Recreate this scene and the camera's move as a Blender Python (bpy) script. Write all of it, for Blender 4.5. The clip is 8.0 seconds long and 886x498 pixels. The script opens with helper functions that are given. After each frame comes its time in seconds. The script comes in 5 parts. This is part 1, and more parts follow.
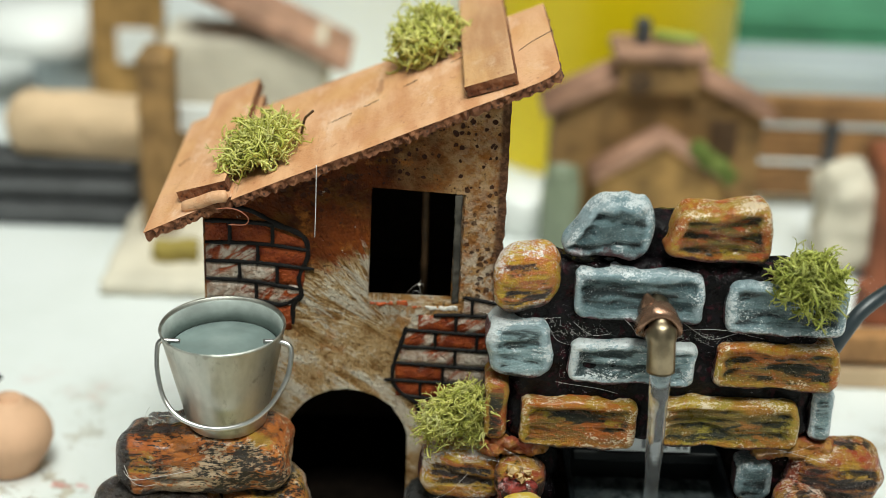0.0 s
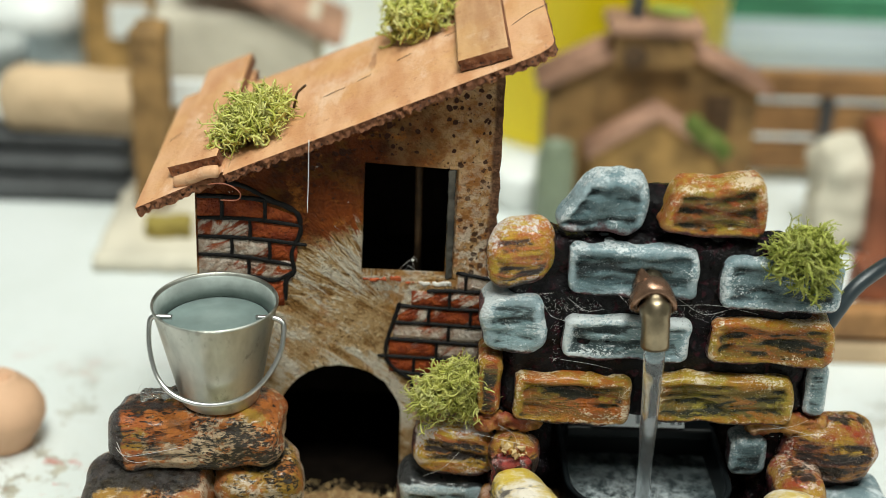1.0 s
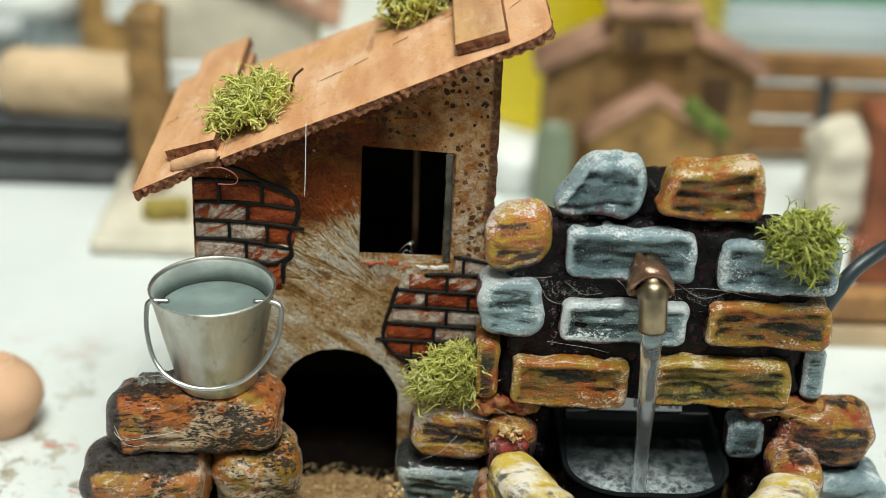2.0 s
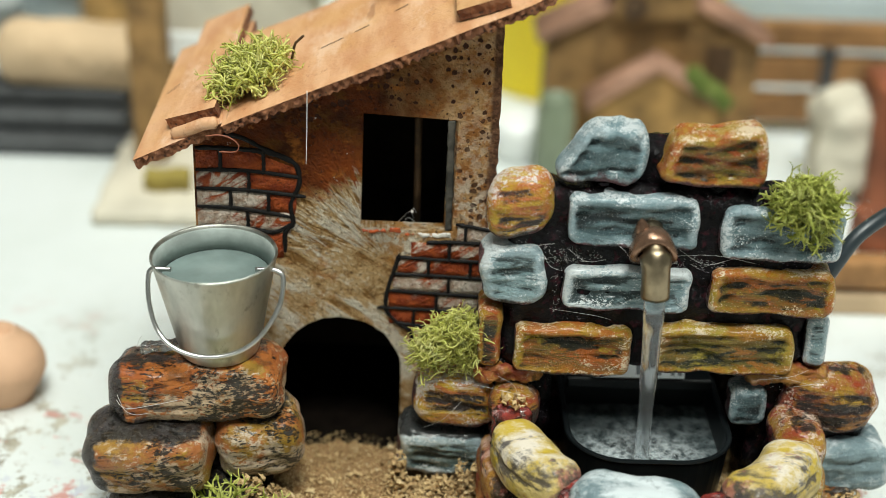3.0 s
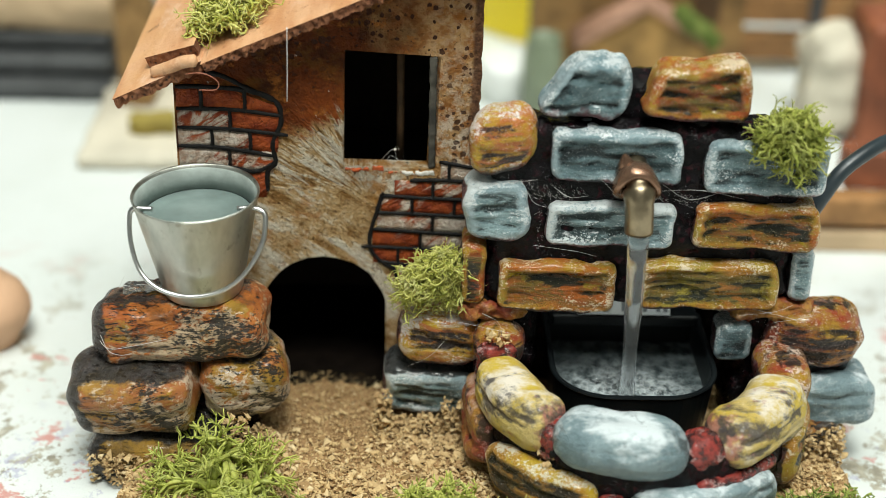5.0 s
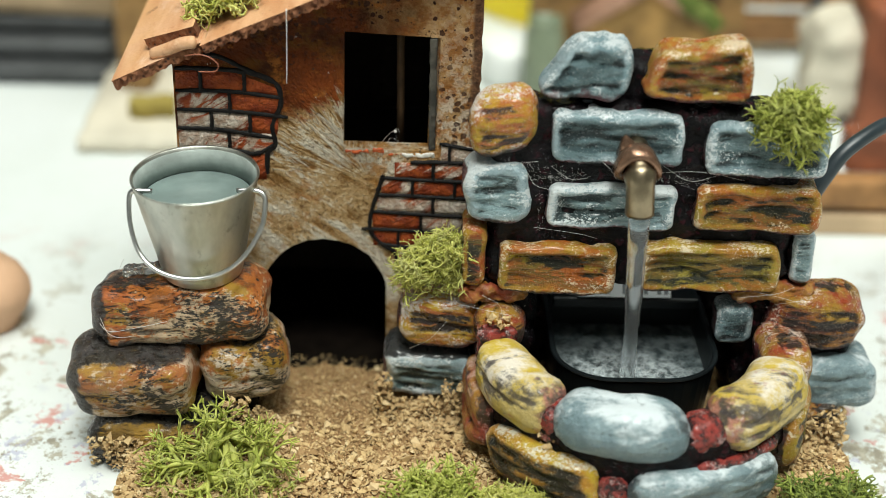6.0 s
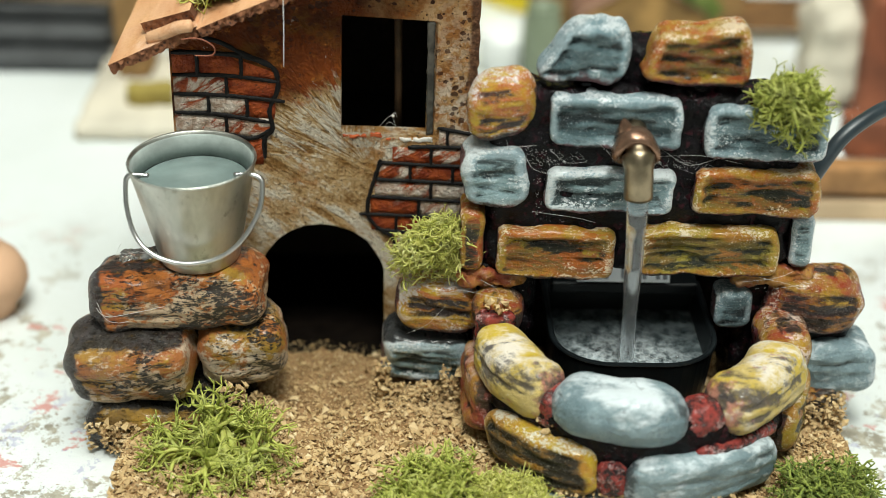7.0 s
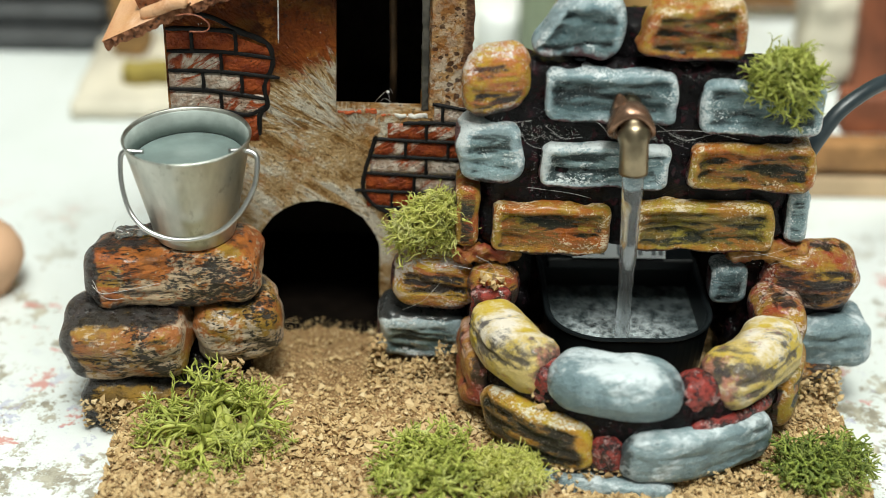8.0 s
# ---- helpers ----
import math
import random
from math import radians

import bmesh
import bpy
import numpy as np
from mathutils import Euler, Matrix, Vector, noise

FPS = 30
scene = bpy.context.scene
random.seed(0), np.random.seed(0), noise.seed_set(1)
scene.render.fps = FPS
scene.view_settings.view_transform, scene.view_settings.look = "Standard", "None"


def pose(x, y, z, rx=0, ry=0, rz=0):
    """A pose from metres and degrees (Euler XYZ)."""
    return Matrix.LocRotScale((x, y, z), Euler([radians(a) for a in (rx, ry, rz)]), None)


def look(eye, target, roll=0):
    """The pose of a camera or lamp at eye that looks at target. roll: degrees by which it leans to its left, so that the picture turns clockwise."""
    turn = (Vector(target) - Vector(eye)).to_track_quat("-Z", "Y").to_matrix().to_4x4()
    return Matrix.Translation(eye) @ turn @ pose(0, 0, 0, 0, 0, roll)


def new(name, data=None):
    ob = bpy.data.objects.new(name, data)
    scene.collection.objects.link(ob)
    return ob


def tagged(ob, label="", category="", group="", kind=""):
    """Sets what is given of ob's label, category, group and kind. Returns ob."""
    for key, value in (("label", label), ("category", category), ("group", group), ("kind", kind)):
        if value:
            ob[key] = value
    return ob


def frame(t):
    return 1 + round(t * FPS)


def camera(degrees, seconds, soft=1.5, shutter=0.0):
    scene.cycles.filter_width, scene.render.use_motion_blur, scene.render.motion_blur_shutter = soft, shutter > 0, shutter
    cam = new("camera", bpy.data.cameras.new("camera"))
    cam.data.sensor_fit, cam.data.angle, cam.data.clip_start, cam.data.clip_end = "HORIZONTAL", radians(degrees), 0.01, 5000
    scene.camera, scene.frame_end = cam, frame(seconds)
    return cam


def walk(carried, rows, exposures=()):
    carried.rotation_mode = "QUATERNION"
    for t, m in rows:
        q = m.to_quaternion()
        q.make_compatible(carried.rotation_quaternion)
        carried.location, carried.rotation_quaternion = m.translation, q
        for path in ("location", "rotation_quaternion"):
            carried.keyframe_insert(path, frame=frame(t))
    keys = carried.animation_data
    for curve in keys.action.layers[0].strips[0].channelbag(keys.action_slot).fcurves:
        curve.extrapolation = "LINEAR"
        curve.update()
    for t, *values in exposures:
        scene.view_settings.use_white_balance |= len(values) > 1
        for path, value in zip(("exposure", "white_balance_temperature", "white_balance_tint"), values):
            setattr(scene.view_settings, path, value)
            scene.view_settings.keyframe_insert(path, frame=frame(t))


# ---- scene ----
# Camera: one lens, a slow tilt downwards from almost one place.
cam = camera(33.0, 8.0, soft=0.8)
MM = 0.001
PATH = [
    (0.0, -0.27, -311.74, 217.37, -1.389, -23.889, 2.418),
    (0.5, -0.28, -311.08, 215.83, -1.518, -24.128, 2.365),
    (1.0, 0.12, -310.22, 216.60, -1.643, -24.808, 2.471),
    (1.5, 0.58, -309.88, 217.17, -1.680, -25.162, 2.485),
    (3.0, 0.45, -309.63, 215.32, -1.687, -26.518, 2.274),
    (3.5, 1.44, -309.12, 214.49, -1.709, -27.090, 2.153),
    (4.0, 1.94, -309.22, 213.96, -1.933, -27.465, 2.076),
    (4.5, 3.25, -309.52, 213.14, -1.933, -27.994, 1.924),
    (6.0, 3.79, -309.22, 211.18, -1.864, -28.978, 1.823),
    (6.5, 4.50, -309.03, 210.34, -1.728, -29.094, 1.695),
    (7.0, 4.23, -309.04, 209.15, -1.889, -29.276, 1.753),
    (7.5, 4.59, -309.56, 208.32, -1.896, -29.571, 1.706),
    (8.0, 5.10, -309.77, 207.74, -1.943, -29.916, 1.642),
]
walk(cam, [(t, pose(x * MM, y * MM, z * MM, 90 + pitch, 0, yaw) @ pose(0, 0, 0, 0, 0, roll))
           for t, x, y, z, yaw, pitch, roll in PATH],
     exposures=[(0.0, -0.40), (3.0, -0.33), (6.0, -0.25), (8.0, -0.24)])
cam.data.dof.use_dof = True
cam.data.dof.focus_distance = 0.330
cam.data.dof.aperture_fstop = 7.5

# ---- light: a room lit by a broad ceiling panel, with an added fill from the front ----
world = bpy.data.worlds.new("room_air")
world.use_nodes = True
scene.world = world
world.node_tree.nodes["Background"].inputs["Color"].default_value = (0.80, 0.90, 1.0, 1)
world.node_tree.nodes["Background"].inputs["Strength"].default_value = 0.20


def area_lamp(name, eye, target, w, h, watts, colour):
    d = bpy.data.lights.new(name, "AREA")
    d.shape, d.size, d.size_y, d.energy, d.color = "RECTANGLE", w, h, watts, colour
    ob = new(name, d)
    ob.matrix_world = look(eye, target)
    return ob


area_lamp("ceiling_panel_light", (0.10, -0.22, 1.60), (0.10, -0.22, 0), 1.3, 1.0, 28.0, (0.955, 1.0, 0.93))
# Unseen fill lamp, added to lift the front faces of fountain and house.
area_lamp("front_fill_light", (0.06, -0.72, 1.54), (0.02, 0.0, 0.05), 0.36, 0.36, 25.0, (0.97, 1.0, 0.92))


# ---- materials ----
class Nodes:
    """A small writer of node trees."""

    def __init__(self, name):
        self.m = bpy.data.materials.new(name)
        self.m.use_nodes = True
        self.t = self.m.node_tree
        self.b = self.t.nodes["Principled BSDF"]
        self.out = self.t.nodes["Material Output"]
        self.obj = self.add("ShaderNodeTexCoord").outputs["Object"]

    def add(self, kind, **props):
        n = self.t.nodes.new(kind)
        for k, v in props.items():
            setattr(n, k, v)
        return n

    def link(self, a, socket):
        if isinstance(a, bpy.types.NodeSocket):
            self.t.links.new(a, socket)
        elif isinstance(a, tuple) and len(a) == 3 and socket.type == "RGBA":
            socket.default_value = (*a, 1)
        else:
            socket.default_value = a

    def scaled(self, sx, sy, sz, vec=None, rot=(0, 0, 0)):
        vec = vec or self.obj
        if any(rot):
            n = self.add("ShaderNodeMapping")
            self.link(vec, n.inputs["Vector"])
            n.inputs["Rotation"].default_value = [radians(a) for a in rot]
            vec = n.outputs[0]
        n = self.add("ShaderNodeMapping")
        self.link(vec, n.inputs["Vector"])
        n.inputs["Scale"].default_value = (sx, sy, sz)
        return n.outputs[0]

    def noise(self, scale, detail=4.0, rough=0.55, vec=None, distort=0.0):
        n = self.add("ShaderNodeTexNoise")
        self.link(vec or self.obj, n.inputs["Vector"])
        n.inputs["Scale"].default_value, n.inputs["Detail"].default_value = scale, detail
        n.inputs["Roughness"].default_value, n.inputs["Distortion"].default_value = rough, distort
        return n.outputs["Fac"]

    def voronoi(self, scale, feature="F1", vec=None, out="Distance"):
        n = self.add("ShaderNodeTexVoronoi", feature=feature)
        self.link(vec or self.obj, n.inputs["Vector"])
        n.inputs["Scale"].default_value = scale
        return n.outputs[out]

    def step(self, a, lo, hi, to0=0.0, to1=1.0):
        n = self.add("ShaderNodeMapRange", interpolation_type="SMOOTHSTEP")
        self.link(a, n.inputs[0])
        for i, v in enumerate((lo, hi, to0, to1)):
            n.inputs[i + 1].default_value = v
        return n.outputs[0]

    def math(self, op, a, b=0.0):
        n = self.add("ShaderNodeMath", operation=op)
        self.link(a, n.inputs[0])
        self.link(b, n.inputs[1])
        return n.outputs[0]

    def mix(self, fac, a, b, blend="MIX"):
        n = self.add("ShaderNodeMix", data_type="RGBA", blend_type=blend)
        self.link(fac, n.inputs["Factor"])
        self.link(a, n.inputs[6])
        self.link(b, n.inputs[7])
        return n.outputs[2]

    def attr(self, name):
        return self.add("ShaderNodeAttribute", attribute_name=name).outputs["Fac"]

    def random(self):
        return self.attr("shift")

    def axis(self, i, vec=None):
        n = self.add("ShaderNodeSeparateXYZ")
        self.link(vec or self.obj, n.inputs[0])
        return n.outputs[i]

    def moved(self):
        """Object coordinates shifted by the object's random number, so that alike pieces differ."""
        n = self.add("ShaderNodeVectorMath", operation="MULTIPLY_ADD")
        r = self.add("ShaderNodeCombineXYZ")
        for i in range(3):
            self.link(self.random(), r.inputs[i])
        self.link(r.outputs[0], n.inputs[0])
        n.inputs[1].default_value = (0.7, 1.3, 0.9)
        self.link(self.obj, n.inputs[2])
        return n.outputs[0]

    def done(self, colour, rough=0.5, metal=0.0, bump=None, depth=0.3, dist=0.0005, **more):
        self.link(colour, self.b.inputs["Base Color"])
        self.link(rough, self.b.inputs["Roughness"])
        self.link(metal, self.b.inputs["Metallic"])
        for k, v in more.items():
            self.link(v, self.b.inputs[k.replace("_", " ")])
        if bump is not None:
            n = self.add("ShaderNodeBump")
            n.inputs["Strength"].default_value, n.inputs["Distance"].default_value = depth, dist
            self.link(bump, n.inputs["Height"])
            self.t.links.new(n.outputs[0], self.b.inputs["Normal"])
        return self.m


BLACKISH = (0.012, 0.011, 0.010)


def painted_stone(name, rim, rim2, mid, mid2, dark, light, frost=0.0, deep=0.55, gloss=0.26, dab=None):
    """Hand-painted plaster under varnish: a granular pale dry-brushing on the raised rim, a dark streaked pan inside
    it, maroon flanks, undersides darkened as painted-in shade.
    """
    k = Nodes(name)
    v = k.moved()
    soft = k.noise(120, 4, 0.6, v)
    edge = k.mix(k.step(k.noise(190, 5, 0.65, v), 0.40, 0.60), rim, rim2)
    streak = k.noise(260, 6, 0.68, k.scaled(0.24, 0.6, 1.25, v), 0.8)
    other = k.noise(170, 6, 0.66, k.scaled(0.34, 0.6, 1.3, v, (0, 6, 0)), 0.9)
    hollow = k.mix(k.step(streak, 0.40, 0.60), mid, mid2)
    rub = k.noise(900, 5, 0.75, k.scaled(0.35, 1, 1.2, v))
    hollow = k.mix(k.step(k.math("ADD", rub, k.math("MULTIPLY", k.math("SUBTRACT", streak, 0.5), 0.8)), 0.56, 0.70, 0, 0.55), hollow, edge)
    black = k.math("ADD", other, k.math("MULTIPLY", k.attr("cut"), 0.26))
    black = k.math("ADD", black, k.math("MULTIPLY", k.math("SUBTRACT", rub, 0.5), 0.50))
    hollow = k.mix(k.step(black, deep - 0.05, deep + 0.11, 0, 0.94), hollow, dark)
    zone = k.math("ADD", k.attr("mid"), k.math("MULTIPLY", k.math("SUBTRACT", k.noise(200, 5, 0.7, k.scaled(0.5, 1, 1.1, v)), 0.5), 1.7))
    col = k.mix(k.step(zone, 0.18, 0.72), edge, hollow)
    if dab:
        spot = k.math("ADD", k.noise(150, 5, 0.7, k.scaled(0.6, 1, 1.2, v), 0.6), k.math("MULTIPLY", k.math("SUBTRACT", streak, 0.5), 0.5))
        col = k.mix(k.step(spot, 0.54, 0.63, 0, 0.85), col, dab[0])
        col = k.mix(k.step(spot, 0.45, 0.35, 0, 0.80), col, dab[1])
        col = k.mix(k.math("MULTIPLY", k.step(black, deep + 0.02, deep + 0.14, 0, 0.8), k.step(zone, 0.35, 0.6)), col, dark)
    grain = k.noise(2100, 4, 0.72, k.scaled(0.7, 1, 1.0, v))
    patch = k.math("MULTIPLY", k.math("SUBTRACT", soft, 0.5), 0.9)
    worn = k.math("MULTIPLY", k.math("SUBTRACT", k.noise(520, 5, 0.7, k.scaled(0.5, 1, 1.2, v)), 0.5), 0.55)
    caught = k.math("ADD", k.math("ADD", grain, worn), k.math("ADD", patch, k.math("MULTIPLY", k.attr("lip"), 0.20)))
    caught = k.math("SUBTRACT", caught, k.math("MULTIPLY", k.attr("cut"), 0.16))
    col = k.mix(k.step(caught, 0.70 - frost, 0.78 - frost, 0, 0.92), col, light)
    grit = k.noise(2700, 3, 0.7, v)
    col = k.mix(k.step(grit, 0.60, 0.67, 0, 0.42), col, light)
    col = k.mix(k.step(grit, 0.40, 0.33, 0, 0.45), col, dark)
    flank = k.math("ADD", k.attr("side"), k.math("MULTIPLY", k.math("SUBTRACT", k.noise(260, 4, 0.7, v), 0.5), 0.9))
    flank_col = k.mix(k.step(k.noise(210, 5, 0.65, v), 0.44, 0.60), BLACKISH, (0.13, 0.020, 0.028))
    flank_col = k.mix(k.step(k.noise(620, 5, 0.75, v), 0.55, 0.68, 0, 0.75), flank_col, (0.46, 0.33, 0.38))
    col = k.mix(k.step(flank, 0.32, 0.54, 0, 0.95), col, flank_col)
    sooty = k.math("ADD", k.attr("soot"), k.math("MULTIPLY", k.math("SUBTRACT", k.noise(220, 5, 0.72, v), 0.5), 0.8))
    col = k.mix(k.step(sooty, 0.34, 0.46, 0, 0.95), col, k.mix(k.step(k.noise(500, 5, 0.7, v), 0.55, 0.68), BLACKISH, (0.065, 0.045, 0.045)))
    relief = k.math("ADD", k.math("MULTIPLY", streak, 0.9), k.math("ADD", k.math("MULTIPLY", grain, 0.8), k.math("MULTIPLY", k.noise(700, 5, 0.7, k.scaled(0.5, 1, 1.2, v)), 0.7)))
    shine = k.step(k.noise(330, 4, 0.6, v), 0.3, 0.7, gloss - 0.04, gloss + 0.26)
    return k.done(col, shine, 0, relief, 1.0, 0.0012, Specular_IOR_Level=0.35, Coat_Weight=0.35, Coat_Roughness=0.20)


def pile_stone(name, face, face2, pale, dark, amount=0.5):
    """Pitted hand-painted stone: smears of paint, worn limewash low on the face, black showing through in pits and
    gouges, charcoal ends, undersides darkened as painted-in shade.
    """
    k = Nodes(name)
    v = k.moved()
    rag = k.noise(900, 6, 0.78, k.scaled(0.7, 1, 1, v))
    fine = k.math("MULTIPLY", k.math("SUBTRACT", rag, 0.5), 0.9)
    col = k.mix(k.step(k.math("ADD", k.noise(75, 5, 0.65, v), k.math("MULTIPLY", fine, 0.3)), 0.44, 0.56), face, face2)
    col = k.mix(k.step(k.math("ADD", k.noise(120, 5, 0.70, k.scaled(0.6, 1, 1.3, v)), k.math("MULTIPLY", fine, 0.3)), 0.54, 0.64, 0, 0.85), col, (0.40, 0.24, 0.022))
    low = k.math("ADD", k.math("MULTIPLY", k.axis(2), -14.0), k.noise(105, 4, 0.62, v, 0.4))
    lime = k.math("ADD", low, fine)
    col = k.mix(k.step(lime, 0.70 - 0.30 * amount, 0.80 - 0.30 * amount, 0, 0.9), col, pale)
    worn = k.noise(70, 4, 0.6, v)
    belly = k.math("MULTIPLY", k.step(low, 0.40, 0.62), 0.09)
    pits = k.noise(1150, 5, 0.74, k.scaled(0.5, 1, 1.2, v))
    pits = k.math("ADD", k.math("ADD", pits, belly), k.math("MULTIPLY", k.math("SUBTRACT", worn, 0.5), 0.85))
    pits = k.step(pits, 0.575, 0.615)
    grain = k.noise(480, 5, 0.70, k.scaled(0.22, 0.6, 1.4, v, (0, 4, 0)), 0.9)
    gouge = k.math("ADD", k.math("ADD", grain, k.math("MULTIPLY", k.attr("cut"), 0.12)), k.math("MULTIPLY", fine, 0.35))
    gouge = k.math("MULTIPLY", k.step(gouge, 0.62, 0.68), k.step(k.noise(80, 3, 0.5, k.scaled(1, 1, 1.5, v)), 0.40, 0.56, 0.15, 1.0))
    col = k.mix(k.step(k.noise(260, 6, 0.8, v), 0.52, 0.64, 0, 0.6), col, (0.15, 0.060, 0.018))
    black = k.math("MAXIMUM", pits, gouge)
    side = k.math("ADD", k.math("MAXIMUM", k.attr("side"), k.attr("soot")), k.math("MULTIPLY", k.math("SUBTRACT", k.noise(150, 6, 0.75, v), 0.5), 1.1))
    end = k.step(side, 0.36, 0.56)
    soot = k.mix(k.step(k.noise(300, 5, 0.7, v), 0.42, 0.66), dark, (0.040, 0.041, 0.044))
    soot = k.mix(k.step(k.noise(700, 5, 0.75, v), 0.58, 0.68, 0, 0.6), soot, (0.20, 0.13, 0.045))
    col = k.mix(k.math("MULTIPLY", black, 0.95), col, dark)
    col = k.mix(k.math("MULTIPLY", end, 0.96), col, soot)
    col = k.mix(k.step(k.noise(1300, 4, 0.7, v), 0.62, 0.70, 0, 0.35), col, pale)
    relief = k.math("SUBTRACT", k.math("MULTIPLY", k.noise(1100, 5, 0.7, v), 0.6), k.math("MULTIPLY", black, 1.1))
    rough = k.math("SUBTRACT", k.step(rag, 0.3, 0.7, 0.32, 0.58), k.math("MULTIPLY", end, 0.14))
    return k.done(col, rough, 0, relief, 1.0, 0.0012, Coat_Weight=0.2, Coat_Roughness=0.16)


def rim_stone(name, a, b, pale, dark, stain, much=0.5, f=1.0):
    """Smooth rounded pool-rim stone in soft blotches, pale on top from brushwork and painted-in light, a few black
    patches, red and dark at the ends, undersides darkened as shade.
    """
    k = Nodes(name)
    v = k.moved()
    fine = k.math("MULTIPLY", k.math("SUBTRACT", k.noise(700, 5, 0.75, k.scaled(0.6, 1, 1, v)), 0.5), 0.7)
    col = k.mix(k.step(k.noise(80 * f, 5, 0.6, v), 0.40, 0.60), a, b)
    stroke = k.noise(240 * f, 5, 0.68, k.scaled(0.35, 1, 1.2, v, (0, 14, 0)), 0.5)
    # The top term adds paleness for light from above to the brush strokes.
    brushed = k.math("ADD", k.math("ADD", k.math("MULTIPLY", k.noise(70 * f, 4, 0.6, v), 0.6), k.math("MULTIPLY", stroke, 0.4)), k.math("MULTIPLY", k.attr("top"), 0.10))
    brushed = k.math("ADD", brushed, k.math("MULTIPLY", fine, 0.35))
    col = k.mix(k.step(brushed, 0.53, 0.68, 0, 0.88), col, pale)
    blot = k.math("ADD", k.noise(62 * f, 4, 0.62, k.scaled(0.6, 1, 1.15, v), 0.7), k.math("MULTIPLY", fine, 0.45))
    blot = k.math("ADD", blot, k.math("MULTIPLY", k.attr("cut"), 0.16))
    col = k.mix(k.step(blot, 0.70 - 0.15 * much, 0.80 - 0.15 * much, 0, 0.88), col, dark)
    speck = k.math("ADD", k.noise(330 * f, 5, 0.7, v), k.math("MULTIPLY", fine, 0.4))
    col = k.mix(k.step(speck, 0.59, 0.68, 0, 0.6), col, tuple(0.4 * c + 0.5 * d for c, d in zip(a, dark)))
    col = k.mix(k.step(k.math("ADD", k.noise(150 * f, 5, 0.65, v, 0.4), fine), 0.62, 0.76, 0, 0.7), col, stain)
    ends = k.math("ADD", k.math("MULTIPLY", k.attr("end"), 0.62), k.math("MULTIPLY", k.math("SUBTRACT", k.noise(150, 5, 0.72, v), 0.5), 1.3))
    end_col = k.mix(k.step(k.noise(210, 5, 0.7, v), 0.42, 0.58), dark, stain)
    end_col = k.mix(k.step(k.noise(420, 5, 0.75, v), 0.56, 0.66, 0, 0.7), end_col, (0.62, 0.46, 0.46))
    col = k.mix(k.step(ends, 0.26, 0.46, 0, 0.9), col, end_col)
    col = k.mix(k.step(k.noise(1500, 4, 0.7, v), 0.60, 0.70, 0, 0.35), col, pale)
    flank = k.math("ADD", k.attr("side"), k.math("MULTIPLY", k.math("SUBTRACT", k.noise(230, 4, 0.7, v), 0.5), 0.6))
    col = k.mix(k.step(flank, 0.42, 0.66, 0, 0.9), col, dark)
    relief = k.math("ADD", k.noise(650, 6, 0.72, v), k.math("MULTIPLY", stroke, 0.9))
    return k.done(col, k.step(k.noise(300, 4, 0.6, v), 0.3, 0.7, 0.34, 0.58), 0, relief, 0.9, 0.0011, Coat_Weight=0.22, Coat_Roughness=0.18)


GREY = painted_stone("slate_blue_paint", (0.23, 0.35, 0.39), (0.39, 0.51, 0.555), (0.062, 0.112, 0.126), (0.16, 0.25, 0.27), (0.014, 0.023, 0.026), (0.86, 0.92, 0.94), 0.05, 0.61)
DUSTY = painted_stone("dusted_slate_paint", (0.38, 0.52, 0.57), (0.55, 0.68, 0.73), (0.20, 0.315, 0.34), (0.36, 0.50, 0.53), (0.030, 0.050, 0.052), (0.88, 0.94, 0.95), 0.10, 0.61)
ORANGE = painted_stone("burnt_orange_paint", (0.50, 0.16, 0.020), (0.52, 0.29, 0.028), (0.36, 0.105, 0.014), (0.19, 0.13, 0.018), (0.014, 0.017, 0.009), (0.93, 0.78, 0.55), 0.0, 0.59, dab=((0.52, 0.125, 0.014), (0.40, 0.31, 0.022)))
RUST = painted_stone("rust_orange_paint", (0.50, 0.13, 0.020), (0.52, 0.30, 0.036), (0.32, 0.065, 0.012), (0.17, 0.14, 0.028), (0.014, 0.016, 0.010), (0.90, 0.72, 0.50), -0.03, 0.58, dab=((0.50, 0.085, 0.018), (0.42, 0.30, 0.028)))
OCHRE = painted_stone("ochre_paint", (0.54, 0.36, 0.032), (0.50, 0.22, 0.024), (0.17, 0.135, 0.028), (0.27, 0.16, 0.028), (0.018, 0.024, 0.016), (0.93, 0.80, 0.58), 0.0, 0.575, dab=((0.46, 0.165, 0.022), (0.46, 0.37, 0.045)))
YELLOW = painted_stone("yellow_ochre_paint", (0.68, 0.44, 0.035), (0.60, 0.20, 0.035), (0.62, 0.38, 0.030), (0.56, 0.22, 0.05), (0.030, 0.022, 0.024), (0.90, 0.82, 0.78), 0.04, 0.56, dab=((0.60, 0.170, 0.050), (0.80, 0.66, 0.52)))
RED = painted_stone("dark_red_paint", (0.40, 0.070, 0.025), (0.46, 0.25, 0.030), (0.18, 0.034, 0.020), (0.46, 0.19, 0.02), (0.020, 0.014, 0.012), (0.86, 0.68, 0.56), -0.02, 0.52, dab=((0.060, 0.016, 0.013), (0.56, 0.34, 0.035)))
HOLLOW = painted_stone("hollowed_yellow_paint", (0.70, 0.47, 0.040), (0.62, 0.30, 0.035), (0.17, 0.125, 0.036), (0.42, 0.19, 0.026), (0.018, 0.018, 0.015), (0.92, 0.85, 0.68), -0.01, 0.47)
BROWN = pile_stone("orange_smeared_stone", (0.50, 0.155, 0.024), (0.40, 0.100, 0.016), (0.66, 0.51, 0.34), BLACKISH, 0.80)
